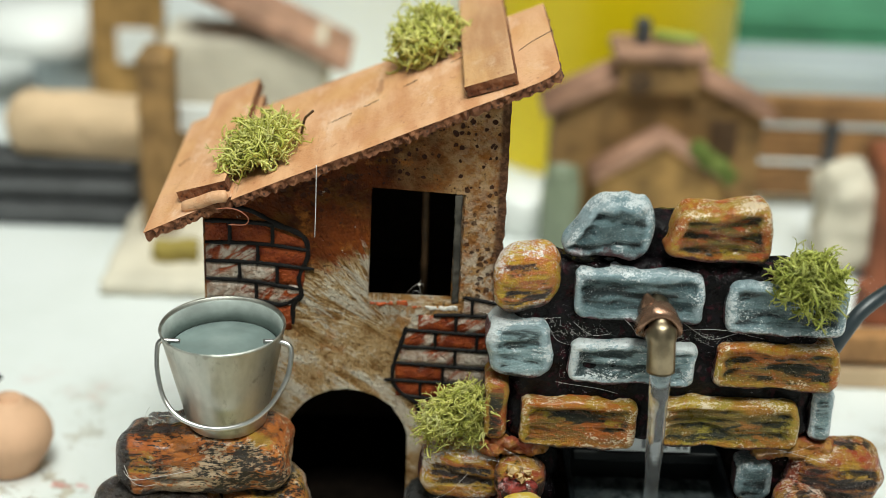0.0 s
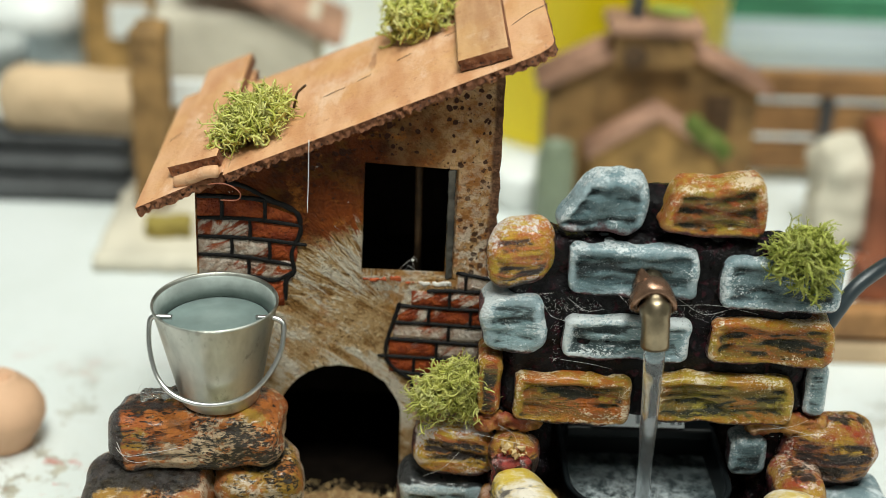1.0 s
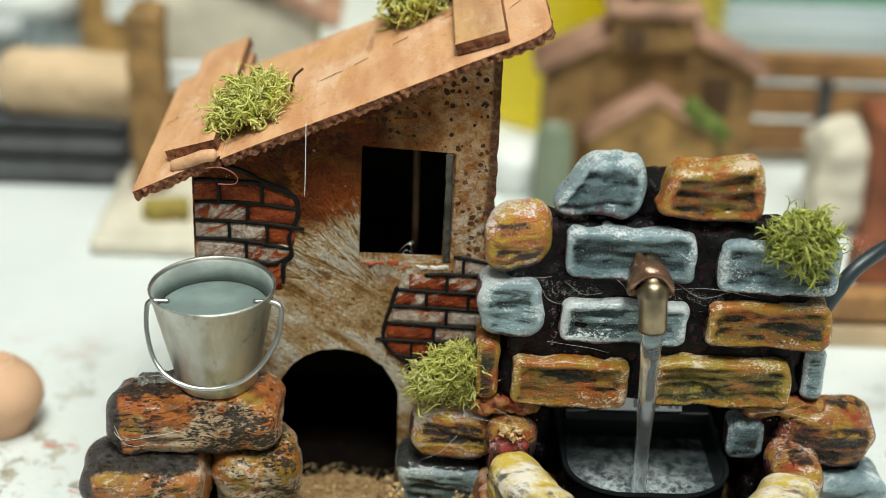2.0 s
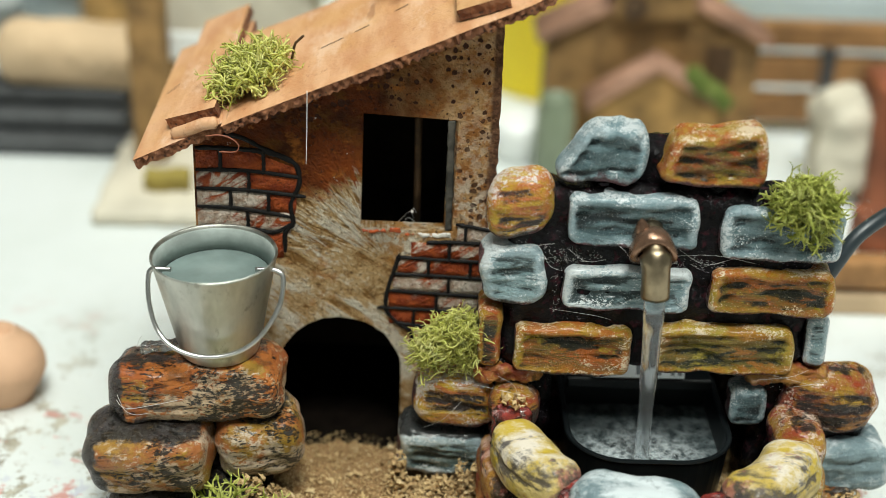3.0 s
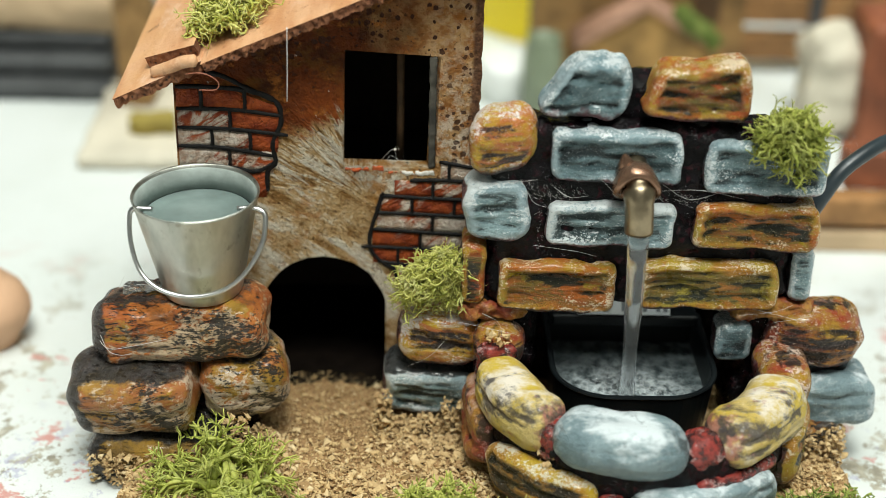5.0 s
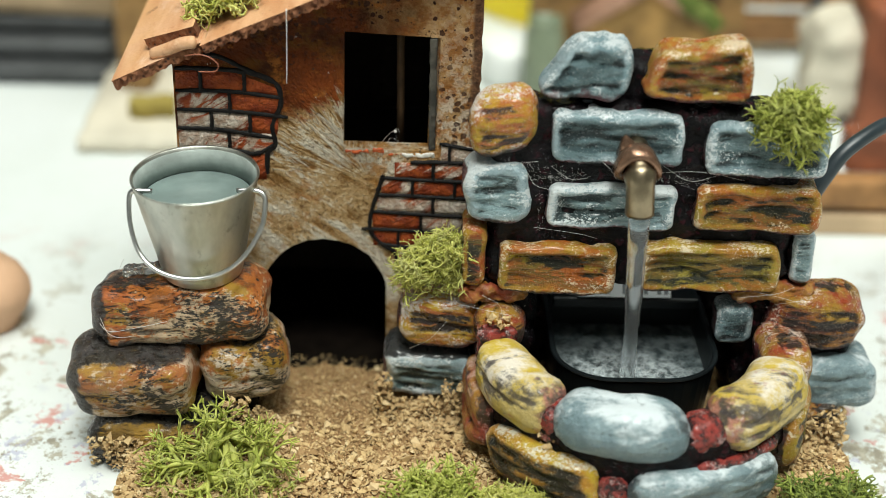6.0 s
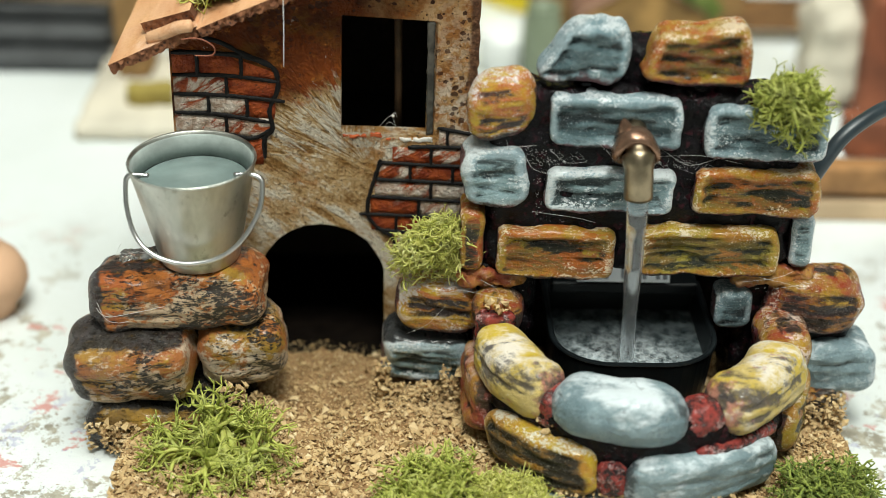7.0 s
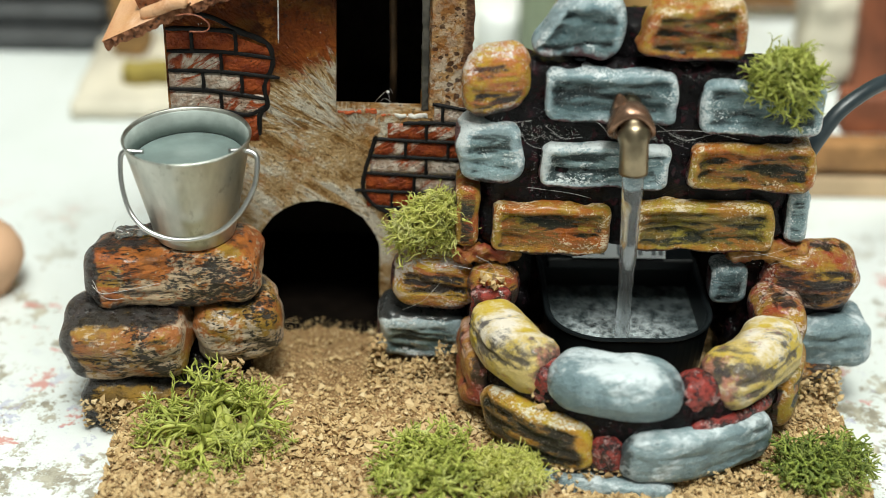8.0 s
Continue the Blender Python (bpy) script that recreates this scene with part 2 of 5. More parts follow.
TAN = pile_stone("tan_pitted_stone", (0.38, 0.20, 0.030), (0.38, 0.125, 0.028), (0.64, 0.50, 0.36), BLACKISH, 0.82)
SOOTY = pile_stone("sooty_ochre_stone", (0.36, 0.20, 0.025), (0.20, 0.115, 0.024), (0.40, 0.32, 0.19), BLACKISH, 0.35)
CREAMY = pile_stone("cream_pitted_stone", (0.44, 0.15, 0.035), (0.42, 0.24, 0.030), (0.70, 0.58, 0.45), BLACKISH, 1.0)
PALE = rim_stone("pale_yellow_blotches", (0.62, 0.44, 0.040), (0.62, 0.47, 0.17), (0.88, 0.81, 0.72), (0.040, 0.032, 0.038), (0.46, 0.17, 0.13), 0.98, 1.15)
SMOOTH_GREY = rim_stone("smooth_slate_paint", (0.26, 0.355, 0.385), (0.15, 0.225, 0.25), (0.80, 0.87, 0.90), (0.04, 0.055, 0.06), (0.52, 0.60, 0.63), 0.0)
MAROON = rim_stone("maroon_blotches", (0.33, 0.055, 0.022), (0.42, 0.20, 0.028), (0.72, 0.50, 0.40), (0.022, 0.014, 0.012), (0.46, 0.07, 0.04), 0.65, 1.9)


def mortar_material():
    """Black glue-thick mortar with maroon stains, a wet shine and a pale web of hairs in places."""
    k = Nodes("dark_glossy_mortar")
    n = k.noise(420, 5, 0.65)
    col = k.mix(k.step(n, 0.52, 0.68), (0.0030, 0.0026, 0.0032), (0.034, 0.006, 0.010))
    col = k.mix(k.step(k.noise(90, 4, 0.6), 0.52, 0.66, 0, 0.6), col, (0.009, 0.007, 0.009))
    hair = k.math("MULTIPLY", k.step(k.noise(1300, 4, 0.75, k.scaled(0.6, 1, 1.2), 1.2), 0.60, 0.68), k.step(k.noise(110, 4, 0.65), 0.50, 0.62))
    col = k.mix(k.math("MULTIPLY", hair, 0.7), col, (0.40, 0.37, 0.41))
    relief = k.math("ADD", k.noise(300, 4, 0.55), k.math("MULTIPLY", k.noise(1100, 4, 0.65), 0.35))
    return k.done(col, k.step(n, 0.3, 0.7, 0.12, 0.24), 0, relief, 0.8, 0.0016, Specular_IOR_Level=0.16)


MORTAR = mortar_material()


def red_grout_material():
    k = Nodes("red_grout")
    n = k.noise(420, 6, 0.75)
    col = k.mix(k.step(n, 0.42, 0.60), (0.020, 0.008, 0.009), (0.34, 0.044, 0.034))
    col = k.mix(k.step(k.noise(330, 6, 0.8), 0.54, 0.64, 0, 0.8), col, (0.58, 0.38, 0.36))
    return k.done(col, 0.22, 0, n, 1.0, 0.0012, Coat_Weight=0.3, Coat_Roughness=0.1)


GROUT = red_grout_material()


def wall_paint():
    """Cork house wall: speckled tan above, burnt orange under the eaves with their shade painted in, pale brush strokes
    fanning out below the window, raw cork at the far edge.
    """
    k = Nodes("painted_cork_wall")
    x, z = k.axis(0), k.axis(2)
    warp = k.math("MULTIPLY", k.math("SUBTRACT", k.noise(70, 4, 0.6), 0.5), 0.030)
    xw, zw = k.math("ADD", x, warp), k.math("ADD", z, warp)
    base = k.mix(k.step(k.noise(230, 5, 0.65), 0.40, 0.60), (0.37, 0.150, 0.040), (0.56, 0.32, 0.135))
    # Umber paint, coloured darker still to carry the shade of the eave.
    shaded_umber = k.mix(k.step(k.noise(120, 5, 0.6), 0.38, 0.62), (0.055, 0.012, 0.002), (0.15, 0.032, 0.004))
    shaded_umber = k.mix(k.step(k.noise(80, 4, 0.6, k.scaled(1, 1, 1.6)), 0.50, 0.62, 0, 0.75), shaded_umber, (0.14, 0.056, 0.006))
    shaded_umber = k.mix(k.math("MULTIPLY", k.step(xw, -0.026, -0.014), k.step(zw, 0.094, 0.078, 0.0, 0.7)), shaded_umber, (0.33, 0.070, 0.007))
    up_left = k.math("MULTIPLY", k.step(xw, 0.012, -0.008), k.step(zw, 0.066, 0.074))
    col = k.mix(up_left, base, shaded_umber)
    dx, dz = k.math("ADD", x, 0.003), k.math("SUBTRACT", z, 0.057)
    angle = k.math("ARCTAN2", dz, k.math("MULTIPLY", dx, -1.0))
    far = k.math("SQRT", k.math("ADD", k.math("MULTIPLY", dx, dx), k.math("MULTIPLY", dz, dz)))
    polar = k.add("ShaderNodeCombineXYZ")
    k.link(k.math("MULTIPLY", angle, 0.026), polar.inputs[0])
    k.link(k.math("MULTIPLY", far, 0.14), polar.inputs[1])
    k.link(k.math("MULTIPLY", warp, 0.25), polar.inputs[2])
    rays = k.noise(620, 4, 0.66, polar.outputs[0], 0.25)
    fall = k.noise(210, 6, 0.70, k.scaled(0.17, 1, 1.15, rot=(0, -36, 0)), 0.9)
    upper = k.math("MULTIPLY", k.step(dz, 0.000, 0.006), k.step(dx, 0.004, -0.002))
    blot = k.noise(170, 6, 0.80)
    smear = k.noise(60, 4, 0.6, k.scaled(0.5, 1, 1.1, rot=(0, -36, 0)), 0.6)
    lower = k.math("ADD", k.math("MULTIPLY", fall, 0.40), k.math("ADD", k.math("MULTIPLY", blot, 0.38), k.math("MULTIPLY", smear, 0.24)))
    fan_mix = k.add("ShaderNodeMix", data_type="FLOAT")
    k.link(upper, fan_mix.inputs[0])
    k.link(lower, fan_mix.inputs[2])
    k.link(k.math("ADD", k.math("MULTIPLY", rays, 0.74), k.math("MULTIPLY", blot, 0.26)), fan_mix.inputs[3])
    fan = fan_mix.outputs[0]
    ragged = k.math("MULTIPLY", k.math("SUBTRACT", rays, 0.5), 0.020)
    top_edge = k.math("ADD", k.math("ADD", z, ragged), k.math("MULTIPLY", x, -0.42))
    mid = k.math("MULTIPLY", k.step(top_edge, 0.0840, 0.0805), k.step(xw, 0.014, 0.004))
    brushed = k.mix(k.step(fan, 0.44, 0.50), (0.25, 0.125, 0.034), (0.52, 0.34, 0.16))
    brushed = k.mix(k.step(fan, 0.50, 0.575, 0, 0.90), brushed, (0.76, 0.67, 0.52))
    plaster = k.math("ADD", smear, k.math("MULTIPLY", k.math("SUBTRACT", fall, 0.5), 0.7))
    brushed = k.mix(k.step(plaster, 0.56, 0.62, 0, 0.75), brushed, (0.70, 0.64, 0.53))
    col = k.mix(k.math("MULTIPLY", mid, k.step(k.noise(85, 4, 0.6), 0.22, 0.40)), col, brushed)
    right = k.math("MULTIPLY", k.step(xw, 0.006, 0.013), k.step(k.noise(330, 5, 0.7), 0.45, 0.55))
    right = k.math("MULTIPLY", right, k.step(zw, 0.096, 0.070, 0.25, 1.0))
    col = k.mix(k.math("MULTIPLY", right, 0.9), col, (0.74, 0.61, 0.47))
    rust = k.step(k.noise(140, 5, 0.7, k.scaled(1, 1, 1.3)), 0.54, 0.66, 0, 0.85)
    col = k.mix(k.math("MULTIPLY", rust, k.math("SUBTRACT", 1.0, k.math("MULTIPLY", mid, 0.45))), col, (0.40, 0.135, 0.020))
    sill = k.math("MULTIPLY", k.step(k.math("ABSOLUTE", k.math("SUBTRACT", zw, 0.062)), 0.006, 0.002), k.step(xw, -0.012, -0.006))
    col = k.mix(k.math("MULTIPLY", sill, k.step(k.noise(260, 5, 0.7), 0.42, 0.56, 0, 0.8)), col, (0.46, 0.20, 0.040))
    size = k.noise(150, 4, 0.7)
    wander = k.add("ShaderNodeVectorMath", operation="MULTIPLY_ADD")
    k.link(k.add("ShaderNodeTexNoise").outputs["Color"], wander.inputs[0])
    wander.inputs[0].links[0].from_node.inputs["Scale"].default_value = 700
    k.link(k.obj, wander.inputs[0].links[0].from_node.inputs["Vector"])
    wander.inputs[1].default_value = (0.0012, 0.0012, 0.0012)
    k.link(k.obj, wander.inputs[2])
    hole = k.voronoi(600, vec=wander.outputs[0])
    big = k.voronoi(600, vec=wander.outputs[0], out="Color")
    reach = k.math("SUBTRACT", k.math("ADD", k.math("MULTIPLY", k.axis(0, big), 0.42), k.math("MULTIPLY", k.math("SUBTRACT", size, 0.5), 1.1)), -0.05)
    spots = k.step(k.math("SUBTRACT", reach, hole), 0.0, 0.07)
    fine_pits = k.step(k.noise(1100, 4, 0.7), 0.575, 0.64, 0, 0.85)
    high = k.math("MAXIMUM", k.step(zw, 0.084, 0.096, 0.12, 1.0), k.step(xw, 0.008, 0.016, 0.0, 0.85))
    col = k.mix(k.math("MULTIPLY", spots, high), col, (0.060, 0.020, 0.010))
    col = k.mix(k.math("MULTIPLY", fine_pits, k.step(k.noise(200, 3), 0.44, 0.6)), col, (0.06, 0.028, 0.014))
    flakes = k.step(k.noise(170, 6, 0.85), 0.635, 0.665)
    col = k.mix(k.math("MULTIPLY", flakes, 0.85), col, (0.70, 0.66, 0.58))
    raw = k.step(k.math("ADD", x, k.math("MULTIPLY", warp, 0.05)), 0.0186, 0.0196, 0, 0.92)
    col = k.mix(raw, col, k.mix(k.step(k.noise(400, 4, 0.7), 0.45, 0.6), (0.085, 0.034, 0.018), (0.24, 0.115, 0.06)))
    relief = k.math("SUBTRACT", k.math("MULTIPLY", k.noise(1300, 4, 0.65), 0.8), k.math("MULTIPLY", k.math("MAXIMUM", spots, fine_pits), 0.7))
    relief = k.math("ADD", relief, k.math("MULTIPLY", fan, 2.2))
    return k.done(col, k.step(fan, 0.3, 0.7, 0.50, 0.72), 0, relief, 1.0, 0.0014, Specular_IOR_Level=0.22)


WALL = wall_paint()


def cork_material(name, a, b, dark):
    k = Nodes(name)
    v = k.moved()
    col = k.mix(k.step(k.noise(300, 5, 0.6, v), 0.35, 0.65), a, b)
    col = k.mix(k.step(k.voronoi(700, vec=v), 0.30, 0.12, 0, 0.85), col, dark)
    return k.done(col, 0.85, 0, k.math("ADD", k.noise(900, 5, 0.65, v), k.voronoi(700, vec=v)), 0.8, 0.0006)


CORK = cork_material("brown_stained_cork", (0.22, 0.122, 0.046), (0.34, 0.205, 0.090), (0.08, 0.038, 0.016))
DARK_CORK = cork_material("dark_cork_edge", (0.13, 0.045, 0.018), (0.25, 0.10, 0.042), (0.022, 0.010, 0.006))
# Near-black cork: the shade inside the house is put into its colour.
INSIDE = cork_material("shade_black_cork", (0.016, 0.010, 0.006), (0.026, 0.016, 0.009), (0.006, 0.004, 0.003))


def granule_material():
    k = Nodes("cork_granules")
    r = k.add("ShaderNodeNewGeometry").outputs["Random Per Island"]
    col = k.mix(k.step(r, 0.0, 0.55), (0.31, 0.185, 0.076), (0.56, 0.395, 0.190))
    col = k.mix(k.step(r, 0.80, 1.0, 0, 0.8), col, (0.76, 0.61, 0.37))
    col = k.mix(k.step(k.noise(45, 4, 0.65), 0.44, 0.62, 0, 0.45), col, (0.56, 0.40, 0.205))
    return k.done(col, 0.8, 0, k.noise(1500, 3), 0.4, 0.0003)


GRANULE = granule_material()


def roof_material(name, a, b, worn, run):
    """Painted board: long soft grain, faded patches, fine dark flecks and a few scars."""
    k = Nodes(name)
    v = k.moved()
    grain = k.noise(160, 5, 0.6, k.scaled(1.0, run, 1, v))
    col = k.mix(k.step(grain, 0.36, 0.64), a, b)
    col = k.mix(k.step(k.noise(45, 3, 0.5, v), 0.45, 0.7, 0, 0.45), col, (0.66, 0.37, 0.13))
    col = k.mix(k.step(k.noise(600, 5, 0.75, k.scaled(1, 0.5, 1, v)), 0.57, 0.70, 0, 0.6), col, (0.36, 0.13, 0.055))
    col = k.mix(k.step(k.noise(75, 6, 0.75, k.scaled(1, 0.4, 1, v)), 0.54, 0.66, 0, 0.55), col, worn)
    col = k.mix(k.step(k.noise(22, 4, 0.6, v), 0.52, 0.68, 0, 0.35), col, (0.46, 0.17, 0.07))
    scar = k.noise(260, 3, 0.5, k.scaled(1.2, 0.12, 1, v))
    col = k.mix(k.step(scar, 0.70, 0.75, 0, 0.45), col, (0.18, 0.06, 0.025))
    fleck = k.step(k.noise(900, 4, 0.7, v), 0.66, 0.72, 0, 0.7)
    col = k.mix(fleck, col, (0.16, 0.055, 0.025))
    relief = k.math("ADD", k.math("MULTIPLY", grain, 1.4), k.noise(1300, 4))
    return k.done(col, 0.55, 0, relief, 0.5, 0.0005)


ROOF = roof_material("terracotta_painted_board", (0.55, 0.265, 0.125), (0.68, 0.39, 0.215), (0.78, 0.55, 0.39), 0.25)
STRIP = roof_material("weathered_wood_strip", (0.43, 0.22, 0.105), (0.58, 0.345, 0.185), (0.70, 0.50, 0.33), 0.12)


def plain(name, colour, rough=0.5, metal=0.0, vary=0.25, scale=150, bump=0.2, **more):
    k = Nodes(name)
    n = k.noise(scale, 5, 0.6, k.moved())
    col = k.mix(k.step(n, 0.3, 0.7), tuple(c * (1 - vary) for c in colour), tuple(min(1, c * (1 + vary)) for c in colour))
    return k.done(col, rough, metal, k.noise(scale * 5, 4), bump, 0.0003, **more)


def galvanised():
    k = Nodes("galvanised_tin")
    n = k.noise(130, 4, 0.6, k.scaled(1, 1, 0.35))
    col = k.mix(k.step(n, 0.35, 0.68), (0.40, 0.41, 0.37), (0.62, 0.625, 0.57))
    col = k.mix(k.step(k.noise(300, 5, 0.75, k.scaled(1, 1, 0.5)), 0.56, 0.70, 0, 0.6), col, (0.24, 0.235, 0.19))
    return k.done(col, k.step(n, 0.3, 0.7, 0.34, 0.50), 1.0, k.noise(1600, 3), 0.08, 0.0002)


TIN = galvanised()
ZINC = plain("dull_zinc_coat", (0.40, 0.45, 0.425), 0.45, 0.15, 0.2, 130, 0.1)
WIRE = plain("steel_wire", (0.62, 0.62, 0.61), 0.28, 1.0, 0.1, 400, 0.05)
COPPER = plain("tarnished_copper_tube", (0.33, 0.265, 0.175), 0.34, 1.0, 0.22, 260, 0.1)
SLEEVE = plain("brown_resin_sleeve", (0.25, 0.145, 0.095), 0.26, 0.75, 0.3, 240, 0.15)
BLACK_PLASTIC = plain("black_plastic", (0.006, 0.008, 0.009), 0.30, 0.0, 0.2, 200, 0.05, Specular_IOR_Level=0.28)
CABLE = plain("black_rubber_cable", (0.022, 0.032, 0.038), 0.35, 0.0, 0.2, 200, 0.05)
INK = plain("black_relief_paint", (0.009, 0.008, 0.008), 0.45, 0.0, 0.3, 500, 0.9, Specular_IOR_Level=0.2)
# Black of the sheet that stands for shade behind the doorway.
DOOR_SHADE = plain("doorway_shade_black", (0.005, 0.0035, 0.0025), 0.95, 0.0, 0.3, 200, 0.3, Specular_IOR_Level=0.04)
STICK = plain("dark_wood_stick", (0.085, 0.045, 0.018), 0.7, 0.0, 0.3, 300, 0.5)
LABEL_WHITE = plain("off_white_paper", (0.82, 0.86, 0.88), 0.6, 0, 0.05, 100, 0.05)
LABEL_GREY = plain("grey_print", (0.20, 0.22, 0.24), 0.6, 0, 0.05, 100, 0.05)
EDGE_GREY = plain("pale_grey_edge_paint", (0.062, 0.056, 0.045), 0.5, 0, 0.6, 300, 0.6)
GLUE = plain("clear_glue_thread", (0.78, 0.76, 0.74), 0.3, 0, 0.05, 300, 0.1)
RED_THREAD = plain("copper_red_thread", (0.40, 0.13, 0.07), 0.5, 0, 0.1, 300, 0.1)


RED_DAUB = plain("thick_red_orange_paint", (0.50, 0.10, 0.025), 0.4, 0, 0.35, 400, 0.6)
WHITE_DAUB = plain("thick_white_paint", (0.74, 0.70, 0.64), 0.45, 0, 0.15, 400, 0.6)


def brick_paint():
    """Red-orange brick dabs with whitewash dragged over them in short slanting strokes."""
    k = Nodes("brick_paint")
    v = k.moved()
    s = k.noise(240, 5, 0.70, k.scaled(0.30, 1, 1.1, v, (0, 38, 0)), 0.8)
    col = k.mix(k.step(k.noise(240, 5, 0.6, v), 0.35, 0.65), (0.20, 0.030, 0.009), (0.40, 0.082, 0.018))
    lim = k.math("ADD", s, k.math("MULTIPLY", k.math("SUBTRACT", k.attr("white"), 0.5), 0.36))
    wash = k.mix(k.step(k.noise(420, 4, 0.7, v), 0.4, 0.62), (0.44, 0.32, 0.235), (0.72, 0.64, 0.55))
    col = k.mix(k.step(lim, 0.49, 0.57, 0, 0.92), col, wash)
    col = k.mix(k.step(k.noise(800, 5, 0.75, v), 0.60, 0.67, 0, 0.75), col, (0.05, 0.022, 0.014))
    return k.done(col, 0.5, 0, k.math("ADD", k.math("MULTIPLY", s, 1.6), k.noise(1500, 3)), 1.0, 0.0008, Specular_IOR_Level=0.25)


BRICK = brick_paint()


def moss_material(name, a, b, c):
    k = Nodes(name)
    r = k.add("ShaderNodeNewGeometry").outputs["Random Per Island"]
    col = k.mix(k.step(r, 0.1, 0.9), a, b)
    col = k.mix(k.step(k.noise(170, 3), 0.5, 0.75, 0, 0.7), col, c)
    return k.done(col, 0.75, 0, k.noise(2500, 3), 0.5, 0.0002, Subsurface_Weight=0.12, Subsurface_Radius=(0.0006, 0.0008, 0.0003))


MOSS = moss_material("yellow_green_moss", (0.40, 0.41, 0.065), (0.64, 0.62, 0.19), (0.75, 0.73, 0.36))
MOSS_MID = moss_material("olive_green_moss", (0.24, 0.275, 0.036), (0.47, 0.49, 0.11), (0.58, 0.60, 0.23))
MOSS_DEEP = moss_material("deep_green_moss", (0.10, 0.14, 0.020), (0.27, 0.32, 0.055), (0.38, 0.42, 0.12))


def table_material():
    """White paint with dried workshop stains near the model: grey-brown scabs, red and violet smears."""
    k = Nodes("white_painted_table")
    n = k.noise(14, 5, 0.65)
    col = k.mix(k.step(n, 0.35, 0.7), (0.71, 0.745, 0.735), (0.65, 0.69, 0.665))
    close = k.step(k.axis(1), 0.10, 0.00)
    scab = k.math("ADD", k.noise(48, 6, 0.75), k.math("MULTIPLY", k.math("SUBTRACT", k.noise(420, 5, 0.75), 0.5), 0.35))
    tone = k.mix(k.step(k.noise(160, 5, 0.7), 0.40, 0.62), (0.20, 0.165, 0.105), (0.44, 0.40, 0.30))
    col = k.mix(k.math("MULTIPLY", k.math("MULTIPLY", k.step(scab, 0.535, 0.585), close), 0.85), col, tone)
    red = k.math("ADD", k.noise(60, 5, 0.65, k.scaled(1, 1.5, 1)), k.math("MULTIPLY", k.math("SUBTRACT", k.noise(500, 4, 0.7), 0.5), 0.25))
    col = k.mix(k.math("MULTIPLY", k.math("MULTIPLY", k.step(red, 0.58, 0.63), close), 0.72), col, (0.54, 0.14, 0.10))
    blue = k.math("MULTIPLY", k.step(k.noise(95, 6, 0.72, k.scaled(1.2, 1, 2)), 0.575, 0.62), k.step(k.axis(1), 0.01, -0.03))
    col = k.mix(k.math("MULTIPLY", blue, 0.6), col, (0.34, 0.33, 0.50))
    fleck = k.math("MULTIPLY", k.step(k.noise(520, 4, 0.7), 0.645, 0.68), close)
    col = k.mix(k.math("MULTIPLY", fleck, 0.8), col, (0.25, 0.17, 0.10))
    return k.done(col, 0.5, 0, k.math("ADD", k.noise(300, 5), k.math("MULTIPLY", scab, 1.5)), 0.35, 0.0008)


TABLE = table_material()


def water_material(name, tint, rough):
    k = Nodes(name)
    return k.done(tint, rough, 0, k.noise(420, 3, 0.5, k.scaled(1, 1, 0.3)), 0.25, 0.0008, Transmission_Weight=0.94, IOR=1.33)


CLEAR_GLUE = water_material("clear_hot_glue", (0.93, 0.93, 0.91), 0.12)
WATER = water_material("running_water", (0.95, 0.98, 1.0), 0.16)
MILKY = plain("milky_resin_water", (0.155, 0.205, 0.195), 0.30, 0.0, 0.18, 90, 0.03, Coat_Weight=0.2, Coat_Roughness=0.1)


def pool_material():
    k = Nodes("foaming_pool_water")
    n = k.noise(300, 4, 0.6)
    ring = k.voronoi(620, "DISTANCE_TO_EDGE")
    dx, dy = k.math("SUBTRACT", k.axis(0), 0.0555), k.math("ADD", k.axis(1), 0.026)
    near = k.step(k.math("SQRT", k.math("ADD", k.math("MULTIPLY", dx, dx), k.math("MULTIPLY", dy, dy))), 0.021, 0.005)
    foam = k.math("MULTIPLY", k.step(ring, 0.12, 0.02), k.step(k.math("ADD", n, k.math("MULTIPLY", near, 0.2)), 0.44, 0.62))
    col = k.mix(k.math("MULTIPLY", k.math("MULTIPLY", foam, near), 0.4), k.mix(k.math("MULTIPLY", k.step(n, 0.35, 0.65), k.math("ADD", k.math("MULTIPLY", near, 0.75), 0.25)), (0.045, 0.060, 0.064), (0.46, 0.52, 0.54)), (0.80, 0.85, 0.86))
    return k.done(col, 0.10, 0, k.math("ADD", n, k.math("MULTIPLY", ring, 0.5)), 0.7, 0.0012)


POOL = pool_material()


# ---- building helpers ----
def P(*v):
    return Vector(v) * MM


def thing(name, base, label, category, group=""):
    ob = new(name)
    ob.empty_display_size = 0.005
    ob.matrix_basis = Matrix.Translation(P(*base))
    return tagged(ob, label, category, group)


MESH_COUNT = [0]


def as_mesh(name, verts, faces, material, smooth=True, attrs=None):
    me = bpy.data.meshes.new(name)
    me.from_pydata([tuple(v) for v in verts], [], faces)
    if smooth:
        me.polygons.foreach_set("use_smooth", [True] * len(me.polygons))
    if material:
        me.materials.append(material)
    for key, values in (attrs or {}).items():
        me.attributes.new(key, "FLOAT", "POINT").data.foreach_set("value", values)
    me.update()
    MESH_COUNT[0] += 1
    own = (MESH_COUNT[0] * 0.618034) % 1.0
    a = me.attributes.new("shift", "FLOAT", "POINT")
    a.data.foreach_set("value", [own] * len(me.vertices))
    return me


